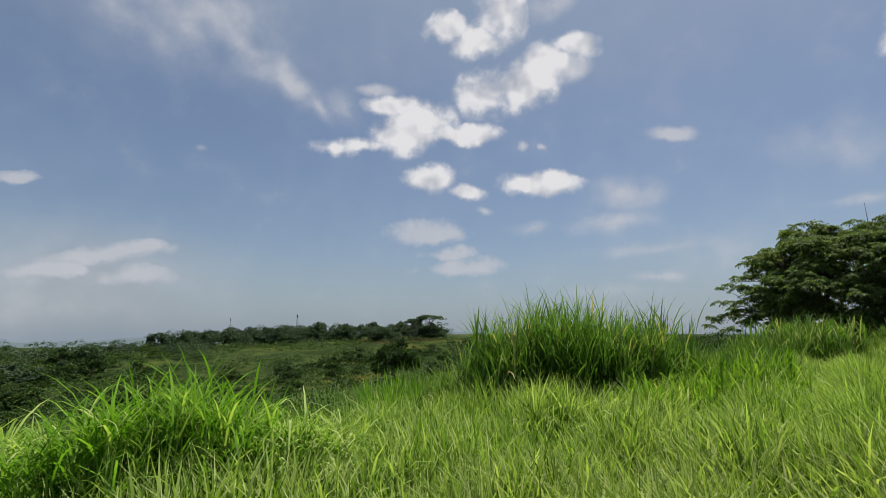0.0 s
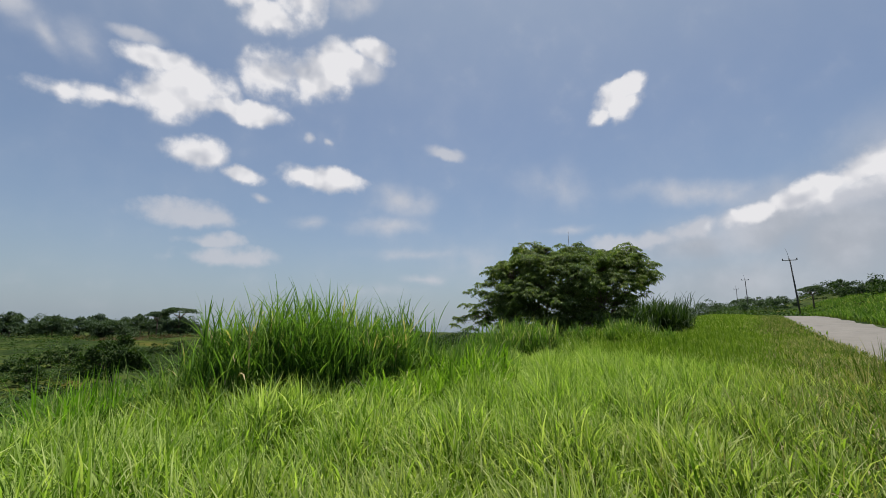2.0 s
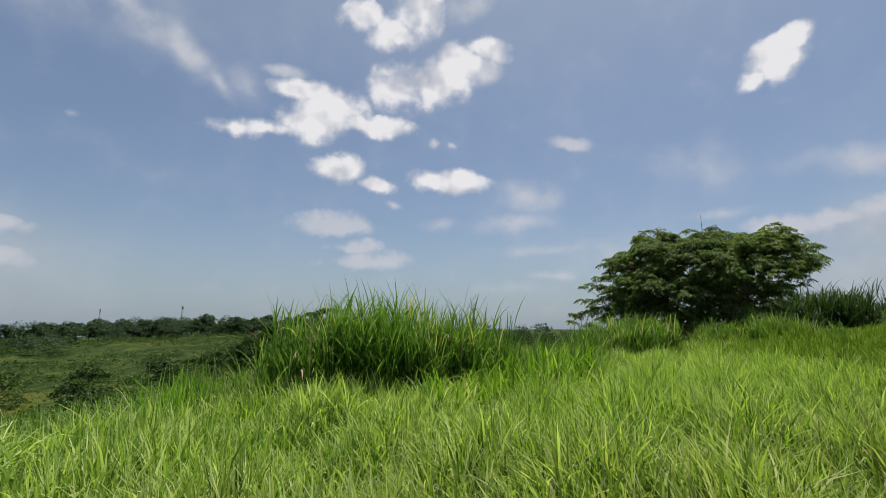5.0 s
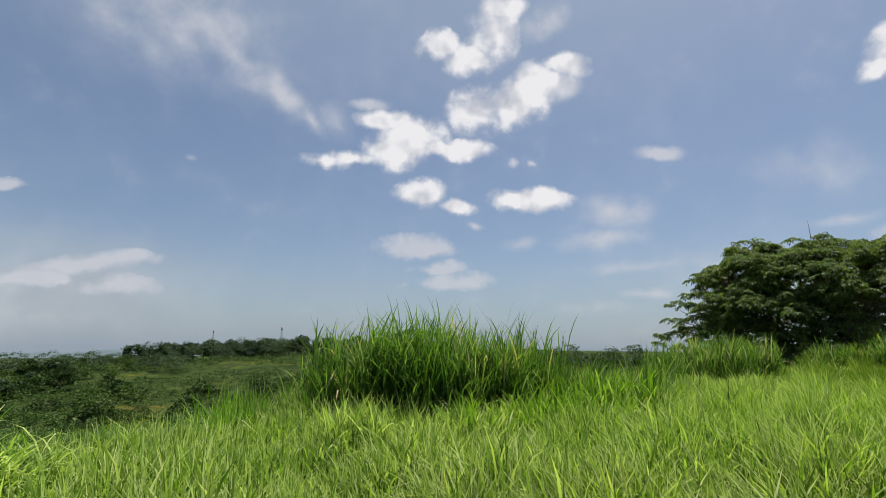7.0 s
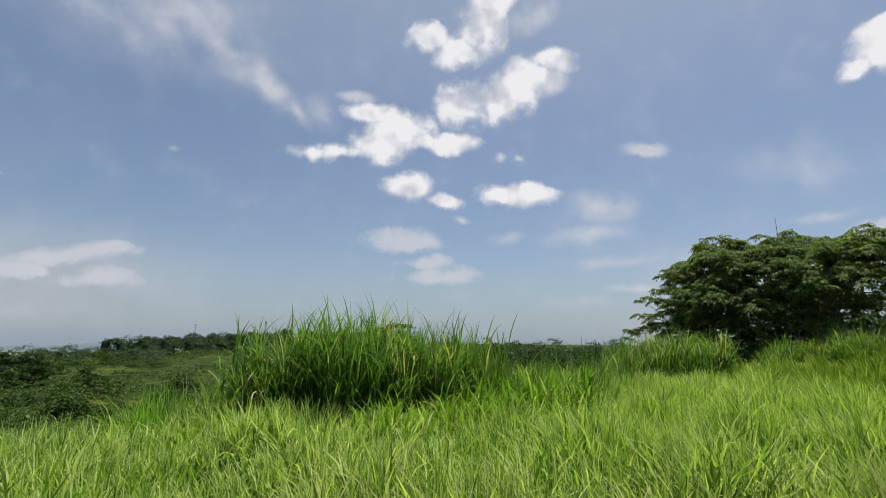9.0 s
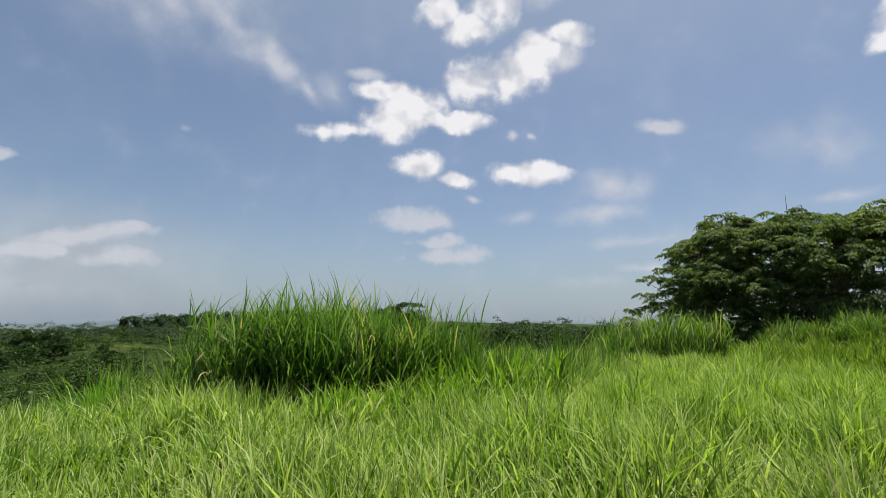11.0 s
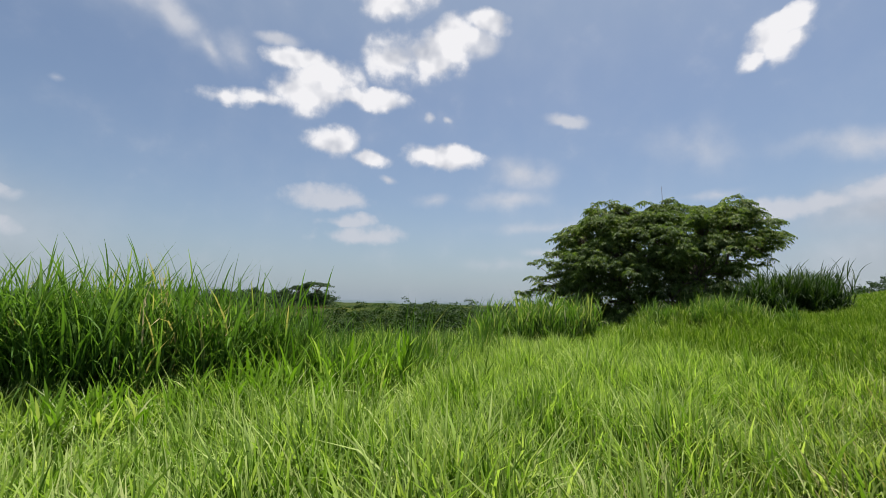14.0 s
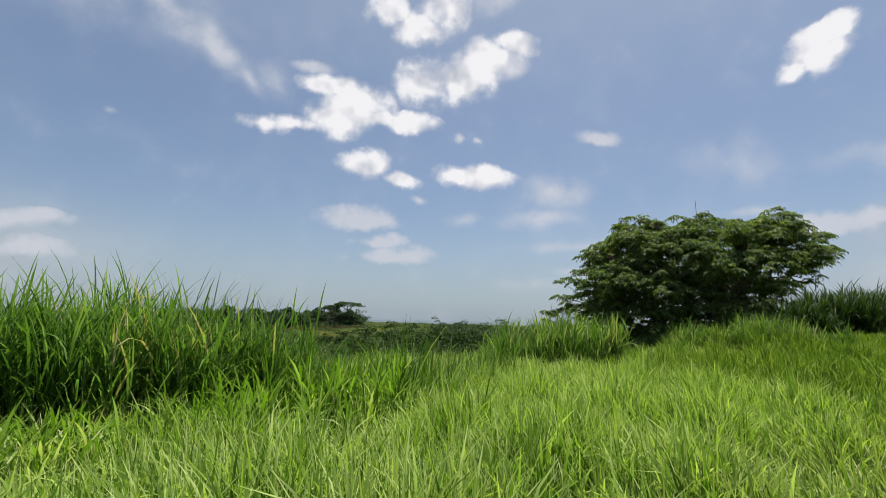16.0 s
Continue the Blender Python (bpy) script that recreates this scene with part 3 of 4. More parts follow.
# ---- trees ----
def crown_pads(rng, n, rx, ry, rz, flat=0.45):
    """Leaf pads: centres within a dome, and their radii."""
    d = rng.normal(size=(n, 3))
    d[:, 2] = np.abs(d[:, 2]) * 0.9 - 0.25
    d /= np.linalg.norm(d, axis=1)[:, None]
    p = d * (rng.uniform(0.35, 1.0, n) ** 0.5)[:, None] * np.array([rx, ry, rz])
    r = rng.uniform(0.20, 0.38, n) * (rx + ry) / 2
    return p, np.stack([r, r, r * flat], -1)


def pad_leaves(rng, centres, radii, per, length, width, droop=0.35):
    n = len(centres)
    k = np.repeat(np.arange(n), per)
    d = rng.normal(size=(len(k), 3))
    d /= np.linalg.norm(d, axis=1)[:, None]
    low = d[:, 2] < -0.2
    d[low, 2] *= -0.5
    shell = rng.uniform(0.25, 1.0, len(k)) ** 0.4
    p = centres[k] + d * shell[:, None] * radii[k]
    a = d * np.array([1, 1, 0.3]) + rng.normal(0, 0.5, d.shape) - np.array([0, 0, droop])
    L = rng.uniform(0.7, 1.3, len(k)) * length
    return leaflets(rng, p, a, L, L * width)


def limbs(rng, base, targets, r0, wander=0.2, sides=6):
    out = []
    for t in targets:
        f = np.linspace(0, 1, 6)[:, None]
        mid = np.array(base) + (np.array(t) - base) * f
        bow = np.sin(f * np.pi) * np.linalg.norm(np.array(t) - base) * 0.12 * np.array([[0, 0, 1.0]])
        mid = mid + bow + rng.normal(0, wander, (6, 3)) * np.sin(f * np.pi)
        out.append(tube(mid, np.linspace(r0, r0 * 0.18, 6), sides))
    return out


def make_tree(name, label, category, seed, rx, ry, rz, trunk_h, pads, per, leaf, mat, trunk_r=0.2, flat=0.45, group=""):
    """A tree of moderate detail: trunk with limbs, and a crown of leaf pads with gaps."""
    rng = np.random.default_rng(seed)
    t = thing(name, label, category, group=group)
    p, r = crown_pads(rng, pads, rx, ry, rz, flat)
    p[:, 2] += trunk_h
    top = np.array([0, 0, trunk_h * 0.75])
    pieces = [tube([(0, 0, -0.6), (0.05, 0, trunk_h * 0.4), tuple(top)], [trunk_r * 1.3, trunk_r, trunk_r * 0.8])]
    pick = rng.choice(pads, 5, replace=False)
    pieces += limbs(rng, top, p[pick], trunk_r * 0.6, 0.2, 4)
    part("trunk", fast_mesh("trunk", *merge(pieces), BARK), t)
    part("crown", fast_mesh("crown", *pad_leaves(rng, p, r, per, leaf, 0.62), mat, smooth=False), t)
    return t


def place(proto, s, c, turn, scale, sink=0.0, at=None):
    x, y = xy(s, c) if at is None else at
    z = float(terrain(x, y)) - sink
    m = pose(x, y, z, 0, 0, turn)
    ob = copy_thing(proto, m)
    ob.scale = (scale[0], scale[0], scale[1]) if isinstance(scale, tuple) else (scale, scale, scale)
    return ob


def drop_proto(*protos):
    for p in protos:
        for o in (*p.children_recursive, p):
            bpy.data.objects.remove(o)


def unit(v):
    return v / (np.linalg.norm(v, axis=-1, keepdims=True) + 1e-9)


def compound_leaves(rng, base, heading, length, pairs, leaf, width):
    """Drooping feathered leaves: on each arched stalk sit pairs of pointed leaflets and one at its end."""
    n = len(base)
    flat = unit(heading * np.array([1, 1, 0.5]))
    side = unit(np.cross(flat, np.array([0, 0, 1.0]) + rng.normal(0, 0.25, (n, 3))))
    ps, ds, ls = [], [], []
    for k in range(pairs + 1):
        f = (k + 1) / (pairs + 1)
        sag = 0.55 * f * f
        p = base + (flat * f - np.array([0, 0, 1.0]) * sag) * length[:, None]
        ahead = flat - np.array([0, 0, 1.0]) * 1.1 * f
        for sgn in ((-1, 1) if k < pairs else (0,)):
            ps.append(p)
            ds.append(ahead * 0.75 + side * sgn * 0.85 - np.array([0, 0, 0.45]) + rng.normal(0, 0.18, (n, 3)))
            ls.append(leaf * rng.uniform(0.75, 1.2, n) * (1.0 - 0.25 * abs(f - 0.55)))
    L = np.concatenate(ls)
    return leaflets(rng, np.concatenate(ps), np.concatenate(ds), L, L * width, 0.35)


def big_tree():
    """The wide bushy tree at the terrace's edge."""
    rng = np.random.default_rng(11)
    bx, by = 17.35, 17.4
    bz = float(terrain(bx, by))
    t = thing("tree", "wide bushy dark green tree with drooping leaves at the terrace edge", "tree", (bx, by, bz))
    across = np.array([0.76, -0.65, 0])          # along the terrace, towards the road
    away = np.array([0.65, 0.76, 0])
    cs, rs, sparse = [], [], []

    def top(a):
        return np.interp(a, (-5.9, -5.2, -4.8, -4.1, -3.2, -2.7, -2.2, -1.5, -0.5, 0.3, 1.2, 2.0, 2.7, 3.3, 3.8, 4.7), (1.4, 2.4, 3.1, 4.0, 4.1, 5.0, 5.1, 4.95, 5.0, 5.05, 4.8, 4.7, 4.8, 4.85, 4.35, 3.75))

    def low(a):
        return np.interp(a, (-5.9, -5.0, -4.0, -3.4, -2.8, 1.8, 2.6, 3.5, 4.1, 4.7), (1.1, 1.2, 1.0, 0.4, 0.0, 0.0, 2.3, 2.7, 3.2, 3.7))

    def pad(a, z, d, r, thin=False):
        cs.append(across * ((a * 0.84 if a > 0 else a) - 0.28) + away * d + np.array([0, 0, z]))
        rs.append((r, r, r * rng.uniform(0.5, 0.95)))
        sparse.append(thin)

    for _ in range(78):                          # the roof of the crown
        a = rng.uniform(-3.1, 3.7)
        d = rng.uniform(-1, 1) * 3.0 * math.sqrt(max(0.1, 1 - ((a + 0.2) / 4.6) ** 2))
        pad(a, float(top(a)) - 0.22 - 0.11 * d * d * rng.uniform(0.6, 1.2) - abs(rng.normal(0, 0.12)), d, rng.uniform(0.30, 0.58))
    for _ in range(96):                          # boughs that stand out on the side of the path
        a = rng.uniform(-3.6, 2.6)
        z = rng.uniform(float(low(a)) + 0.25, float(top(a)) - 0.6)
        reach = 3.5 * math.sqrt(max(0.08, 1 - ((a + 0.3) / 4.4) ** 2)) * (1.0 - 0.5 * max(0.0, z - 2.6) / 2.6)
        pad(a, z, -reach * rng.uniform(0.7, 1.05), rng.uniform(0.38, 0.7))
    for _ in range(85):                          # the dark heart and the far side
        a = rng.uniform(-3.0, 2.1)
        pad(a, rng.uniform(0.15, float(top(a)) - 0.7), rng.uniform(-1.9, 2.8), rng.uniform(0.55, 0.9))
    for _ in range(26):                          # shoulder over the valley
        a = rng.uniform(-4.2, -3.0)
        pad(a, rng.uniform(1.6, float(top(a)) - 0.1), rng.uniform(-1.6, 1.6), rng.uniform(0.24, 0.42))
    for _ in range(30):                          # umbrella over the road side
        a = rng.uniform(2.2, 4.4)
        pad(a, rng.uniform(float(low(a)), float(top(a)) - 0.15), rng.uniform(-1.5, 1.8), rng.uniform(0.24, 0.46))
    # thin sprays that hang out over the valley, each a bowed line of small tufts
    for a, z, d in ((-6.4, 1.25, 0.2), (-6.1, 1.6, -0.6), (-5.8, 2.3, 0.4), (-5.4, 2.9, -0.3), (-4.95, 3.45, 0.5), (-4.45, 3.95, -0.5), (-4.1, 4.3, 0.2),
                    (-5.6, 1.1, 0.9), (-5.0, 2.1, -1.0), (-4.9, 1.3, -0.2), (-3.5, 4.45, -0.4), (-2.95, 5.25, 0.3), (-5.3, 1.8, 1.2), (-4.6, 2.8, 1.1)):
        for k in range(8):
            f = (k + 0.4) / 7.4
            sa, sz = -2.9 + (a + 2.9) * f, (z * 0.55 + 0.7) + (z - z * 0.55 - 0.7) * f + 0.35 * math.sin(math.pi * f)
            pad(sa + rng.normal(0, 0.06), sz + rng.normal(0, 0.06), d * f + rng.normal(0, 0.1), rng.uniform(0.10, 0.20), True)
    for _ in range(105):                         # loose tips that break the outline
        a = rng.uniform(-4.6, 4.3)
        pad(a, float(top(a)) + rng.uniform(-0.2, 0.24), rng.uniform(-1.6, 1.2), rng.uniform(0.08, 0.17), True)
    for a, z in ((4.55, 3.95), (4.75, 3.85), (4.4, 3.55), (4.2, 3.3), (4.6, 3.6), (-2.75, 5.2), (-4.3, 4.2), (-5.3, 3.1), (3.9, 3.0), (4.0, 2.8)):
        pad(a, z, rng.uniform(-0.5, 0.5), 0.16, True)
    cs, rs, sparse = np.array(cs), np.array(rs), np.array(sparse)

    stems = ((-1.2, 0.2), (-0.5, -0.3), (0.3, 0.3), (1.0, -0.2), (0.2, -0.6))
    wood, forks = [], []
    for k, (a, d) in enumerate(stems):
        base = across * a + away * d + np.array([0, 0, -0.5])
        fork = across * a * 1.6 + away * d + np.array([0, 0, 1.5 + 0.3 * k])
        forks.append(fork)
        wood.append(tube([base, (base * 0.6 + fork * 0.4) + rng.normal(0, 0.08, 3), fork], [0.17, 0.14, 0.11]))
    part("trunk", fast_mesh("trunk", *merge(wood), BARK), t, "several slim dark stems forking low down")

    # boughs: neighbouring leaf pads with the limb that carries them
    lead = rng.choice(len(cs), 34, replace=False)
    owner = np.argmin(np.linalg.norm(cs[:, None] - cs[lead][None], axis=2), axis=1)
    for b in range(len(lead)):
        mine = np.where(owner == b)[0]
        hub = cs[mine].mean(0) * np.array([0.8, 0.8, 0.85])
        fork = forks[int(np.argmin([np.linalg.norm(f - hub) for f in forks]))]
        limb = limbs(rng, fork, [hub], 0.07, 0.15, 5) + limbs(rng, hub, cs[mine], 0.022, 0.06, 4)
        bough = part("bough", fast_mesh("bough", *merge(limb), BARK), t)
        count = np.where(sparse[mine], 3, 3 + 26 * rs[mine, 0] ** 1.6).astype(int)
        k = np.repeat(mine, count)
        d = unit(rng.normal(size=(len(k), 3)))
        d[:, 2] = np.where(d[:, 2] < -0.25, -d[:, 2], d[:, 2])
        tips = cs[k] + d * rs[k] * (rng.uniform(0.2, 1.3, len(k)) ** 0.5)[:, None]
        j = np.repeat(np.arange(len(k)), 6)
        th = rng.uniform(0, 2 * np.pi, len(j))
        heading = np.stack([np.cos(th), np.sin(th), rng.uniform(-0.3, 0.9, len(j))], -1) + d[j] * 0.8
        spray = compound_leaves(rng, tips[j], heading, rng.uniform(0.18, 0.32, len(j)), 3, 0.128, 0.42)
        part("foliage", fast_mesh("foliage", *spray, LEAF, smooth=False), bough, "drooping feathered dark green leaves")
    # bare twig that stands out at the top
    sx, sy = 17.98 - bx, 18.79 - by
    twig = merge([tube([(sx, sy, 4.6), (sx + 0.02, sy, 5.4), (sx, sy, 6.95 - bz)], [0.025, 0.016, 0.008], 5),
                  tube([(sx, sy, 5.3), (sx + 0.2, sy - 0.1, 5.7)], [0.02, 0.012], 5)])
    part("twig", fast_mesh("twig", *twig, BARK), t, "bare dead twig above the crown")


big_tree()


# ---- tall grass clumps ----
def clump(name, label, points, spread, n, h, w, mat, seed, lean=0.35, group="tall grass clumps", toward=None, limp_share=0.16):
    """A stand of tall grass: fans of long blades that rise from several stools."""
    rng = np.random.default_rng(seed)
    pts = np.array(points, float)
    cx, cy = pts[:, 0].mean(), pts[:, 1].mean()
    z0 = float(terrain(cx, cy))
    t = thing(name, label, "grass clump", (cx, cy, z0), group)
    ns = max(6, n // 70)
    kp = rng.integers(0, len(pts), ns)
    spot = pts[kp, :2] + rng.normal(0, spread * 0.75, (ns, 2))
    vigour = rng.uniform(0.72, 1.06, ns)
    swing = rng.uniform(0, 2 * np.pi, ns)
    k = rng.integers(0, ns, n)
    off = rng.normal(0, 0.055 + spread * 0.06, (n, 2))
    b = spot[k] + off
    hh = h * pts[kp[k], 2] * vigour[k] * rng.uniform(0.6, 1.06, n)
    base = np.stack([b[:, 0] - cx, b[:, 1] - cy, terrain(b[:, 0], b[:, 1]) - z0 - 0.03], -1)
    phi = np.arctan2(off[:, 1], off[:, 0]) + rng.normal(0, 0.5, n)
    phi = np.where(rng.random(n) < 0.35, swing[k] + rng.normal(0, 0.5, n), phi)
    if toward is not None:
        phi = np.where(rng.random(n) < 0.6, toward + rng.normal(0, 0.55, n), phi)
    bend = np.abs(rng.normal(0, lean, n)) + 0.05
    limp = rng.random(n) < limp_share
    bend = np.where(limp, bend + rng.uniform(0.4, 0.9, n), bend)
    hh = np.where(limp, hh * 0.9, hh)
    if toward is not None:
        bend = bend + 0.22
    width = np.full(n, w) * rng.uniform(0.6, 1.25, n)
    for i in range(len(pts)):
        m = kp[k] == i
        if m.any():
            v, q, tr, al = bladed(rng, base[m], hh[m], width[m], phi[m], bend[m], 6, 0.7, 2.3)
            part("tuft", fast_mesh("tuft", v, q, tr, mat, True, al), t)
    return t


def cane_clump(name, label, points, spread, shoots, h, leaf, w, mat, seed, lean=0.2, leaves=9, group="tall grass clumps", arch=0.6):
    """A stand of cane-like grass: leaning shoots, each with long arching leaves all the way up."""
    rng = np.random.default_rng(seed)
    pts = np.array(points, float)
    cx, cy = pts[:, 0].mean(), pts[:, 1].mean()
    z0 = float(terrain(cx, cy))
    t = thing(name, label, "grass clump", (cx, cy, z0), group)
    each = max(4, shoots // len(pts))
    for px, py, ph in pts:
        stools = np.array([px, py]) + rng.normal(0, spread, (max(2, each // 14), 2))
        k = rng.integers(0, len(stools), each)
        off = rng.normal(0, 0.09, (each, 2))
        b = stools[k] + off
        vig = rng.uniform(0.66, 1.10, len(stools))[k] * rng.uniform(0.5, 1.05, each) * ph
        stem = h * 0.64 * vig
        base = np.stack([b[:, 0] - cx, b[:, 1] - cy, terrain(b[:, 0], b[:, 1]) - z0 - 0.03], -1)
        phi = np.arctan2(off[:, 1], off[:, 0]) + rng.normal(0, 0.6, each)
        tilt = np.abs(rng.normal(0, lean, each)) + 0.03
        axis = np.stack([np.cos(phi) * np.sin(tilt), np.sin(phi) * np.sin(tilt), np.cos(tilt)], -1)
        pieces, al = [], []
        v, q, tr, a0 = bladed(rng, base, stem, np.full(each, 0.011), phi, tilt * 0.8, 3, 0.6, 1.2)
        pieces.append((v, q, tr))
        al.append(a0 * 0.6)
        j = np.repeat(np.arange(each), leaves)
        f = rng.uniform(0.12, 1.0, len(j)) ** 0.8
        at = base[j] + axis[j] * (stem[j] * f)[:, None]
        th = rng.uniform(0, 2 * np.pi, len(j))
        bend = np.abs(rng.normal(arch, 0.22, len(j))) * (1.45 - 0.95 * f) + 0.06
        broken = rng.random(len(j)) < 0.10
        bend = np.where(broken, bend + 0.7, bend)
        length = leaf * rng.uniform(0.65, 1.12, len(j)) * (0.8 + 0.25 * f) * np.clip(ph, 0.7, 1.1)
        v, q, tr, a1 = bladed(rng, at, length, w * rng.uniform(0.6, 1.25, len(j)), th, bend, 5, 0.35, 2.0)
        pieces.append((v, q, tr))
        # low leaves take the foot colour: shade inside the clump put into colour
        al.append(np.clip(f.repeat(len(a1) // len(j)) * 0.75 + 0.25 * a1, 0, 1))
        part("tuft", fast_mesh("tuft", *merge(pieces), mat, True, np.concatenate(al)), t)
    return t


row = [(0.83, 6.67, 0.8), (1.03, 6.92, 0.88), (1.23, 6.67, 0.92), (1.48, 6.87, 0.94), (1.73, 6.72, 0.98), (1.98, 6.82, 1.05), (2.18, 7.02, 1.02),
       (2.43, 6.92, 0.97), (2.68, 7.07, 0.95), (2.93, 7.17, 0.95), (3.18, 7.32, 0.95), (3.43, 7.42, 0.9), (3.73, 7.62, 0.7), (2.08, 7.32, 0.97), (1.28, 7.32, 0.88)]
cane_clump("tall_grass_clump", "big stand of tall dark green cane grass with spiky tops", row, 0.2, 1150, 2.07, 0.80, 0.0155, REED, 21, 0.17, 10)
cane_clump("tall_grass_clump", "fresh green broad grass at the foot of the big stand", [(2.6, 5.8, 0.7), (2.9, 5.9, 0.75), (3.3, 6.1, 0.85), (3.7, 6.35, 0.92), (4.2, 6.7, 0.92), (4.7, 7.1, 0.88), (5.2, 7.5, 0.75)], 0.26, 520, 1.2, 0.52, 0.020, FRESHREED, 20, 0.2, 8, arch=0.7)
clump("tall_grass_clump", "bright pale meadow grass bent at the stand's edge", [(0.2, 5.8, 0.85), (0.6, 5.75, 0.95), (1.0, 5.7, 1.0), (1.4, 5.6, 1.0), (1.8, 5.55, 1.0), (2.2, 5.6, 1.0), (2.6, 5.65, 0.9)], 0.2, 2300, 0.96, 0.015, SHEENGRASS, 19, 0.6, toward=-1.2, limp_share=0.55)
clump("tall_grass_clump", "pale bent grass between the stand and the tree", [(7.2, 10.2, 0.8), (8.4, 10.6, 0.85), (9.8, 10.9, 0.95), (10.8, 11.3, 1.0), (11.8, 11.8, 0.95), (12.8, 12.3, 0.9)], 0.35, 1100, 0.80, 0.018, SHEENGRASS, 17, 0.6, limp_share=0.5)
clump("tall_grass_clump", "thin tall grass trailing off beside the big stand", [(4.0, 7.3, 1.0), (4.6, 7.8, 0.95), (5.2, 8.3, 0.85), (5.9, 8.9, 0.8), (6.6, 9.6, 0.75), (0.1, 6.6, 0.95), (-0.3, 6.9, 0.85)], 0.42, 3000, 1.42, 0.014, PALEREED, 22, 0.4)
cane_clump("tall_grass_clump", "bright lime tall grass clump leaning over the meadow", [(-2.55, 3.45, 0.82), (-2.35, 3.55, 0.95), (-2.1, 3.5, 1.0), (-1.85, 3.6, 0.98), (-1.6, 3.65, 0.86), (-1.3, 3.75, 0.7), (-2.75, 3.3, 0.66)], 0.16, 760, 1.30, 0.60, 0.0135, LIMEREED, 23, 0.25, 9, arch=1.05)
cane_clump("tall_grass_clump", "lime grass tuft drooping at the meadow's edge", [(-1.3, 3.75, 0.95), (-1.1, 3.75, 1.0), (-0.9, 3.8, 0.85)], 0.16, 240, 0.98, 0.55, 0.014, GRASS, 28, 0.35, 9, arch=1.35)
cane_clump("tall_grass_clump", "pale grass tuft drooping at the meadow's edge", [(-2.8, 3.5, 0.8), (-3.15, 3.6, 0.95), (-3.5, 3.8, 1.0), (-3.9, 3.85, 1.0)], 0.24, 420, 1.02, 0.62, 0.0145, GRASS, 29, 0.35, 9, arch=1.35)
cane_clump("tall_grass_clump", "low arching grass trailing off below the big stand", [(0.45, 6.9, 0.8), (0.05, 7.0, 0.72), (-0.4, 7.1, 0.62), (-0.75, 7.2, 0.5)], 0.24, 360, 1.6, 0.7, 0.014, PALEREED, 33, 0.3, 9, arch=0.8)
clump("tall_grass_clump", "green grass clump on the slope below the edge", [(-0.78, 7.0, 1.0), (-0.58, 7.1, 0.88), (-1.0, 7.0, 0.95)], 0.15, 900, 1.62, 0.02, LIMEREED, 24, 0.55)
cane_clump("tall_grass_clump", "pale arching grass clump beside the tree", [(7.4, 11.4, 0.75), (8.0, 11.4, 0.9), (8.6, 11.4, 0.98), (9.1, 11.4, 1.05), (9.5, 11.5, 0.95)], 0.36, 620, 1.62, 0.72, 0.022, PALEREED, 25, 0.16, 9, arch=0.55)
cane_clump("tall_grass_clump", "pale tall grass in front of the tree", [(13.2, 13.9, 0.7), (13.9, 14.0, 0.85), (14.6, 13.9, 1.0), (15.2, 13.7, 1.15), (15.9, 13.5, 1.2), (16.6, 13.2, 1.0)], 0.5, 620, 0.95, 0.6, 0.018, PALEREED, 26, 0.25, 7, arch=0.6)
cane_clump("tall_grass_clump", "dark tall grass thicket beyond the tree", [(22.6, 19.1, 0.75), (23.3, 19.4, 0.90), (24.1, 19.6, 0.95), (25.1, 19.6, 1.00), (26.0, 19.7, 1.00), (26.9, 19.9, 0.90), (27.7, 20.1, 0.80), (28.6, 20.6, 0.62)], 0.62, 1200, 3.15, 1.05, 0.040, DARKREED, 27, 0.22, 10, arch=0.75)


clump("weed_clump", "thin dry weed stalks at the road's edge", [(11.2, 4.0, 1.0), (12.0, 4.1, 0.9), (10.6, 3.7, 0.8)], 0.5, 170, 1.15, 0.014, DRYGRASS, 30, 0.12, "roadside weeds")


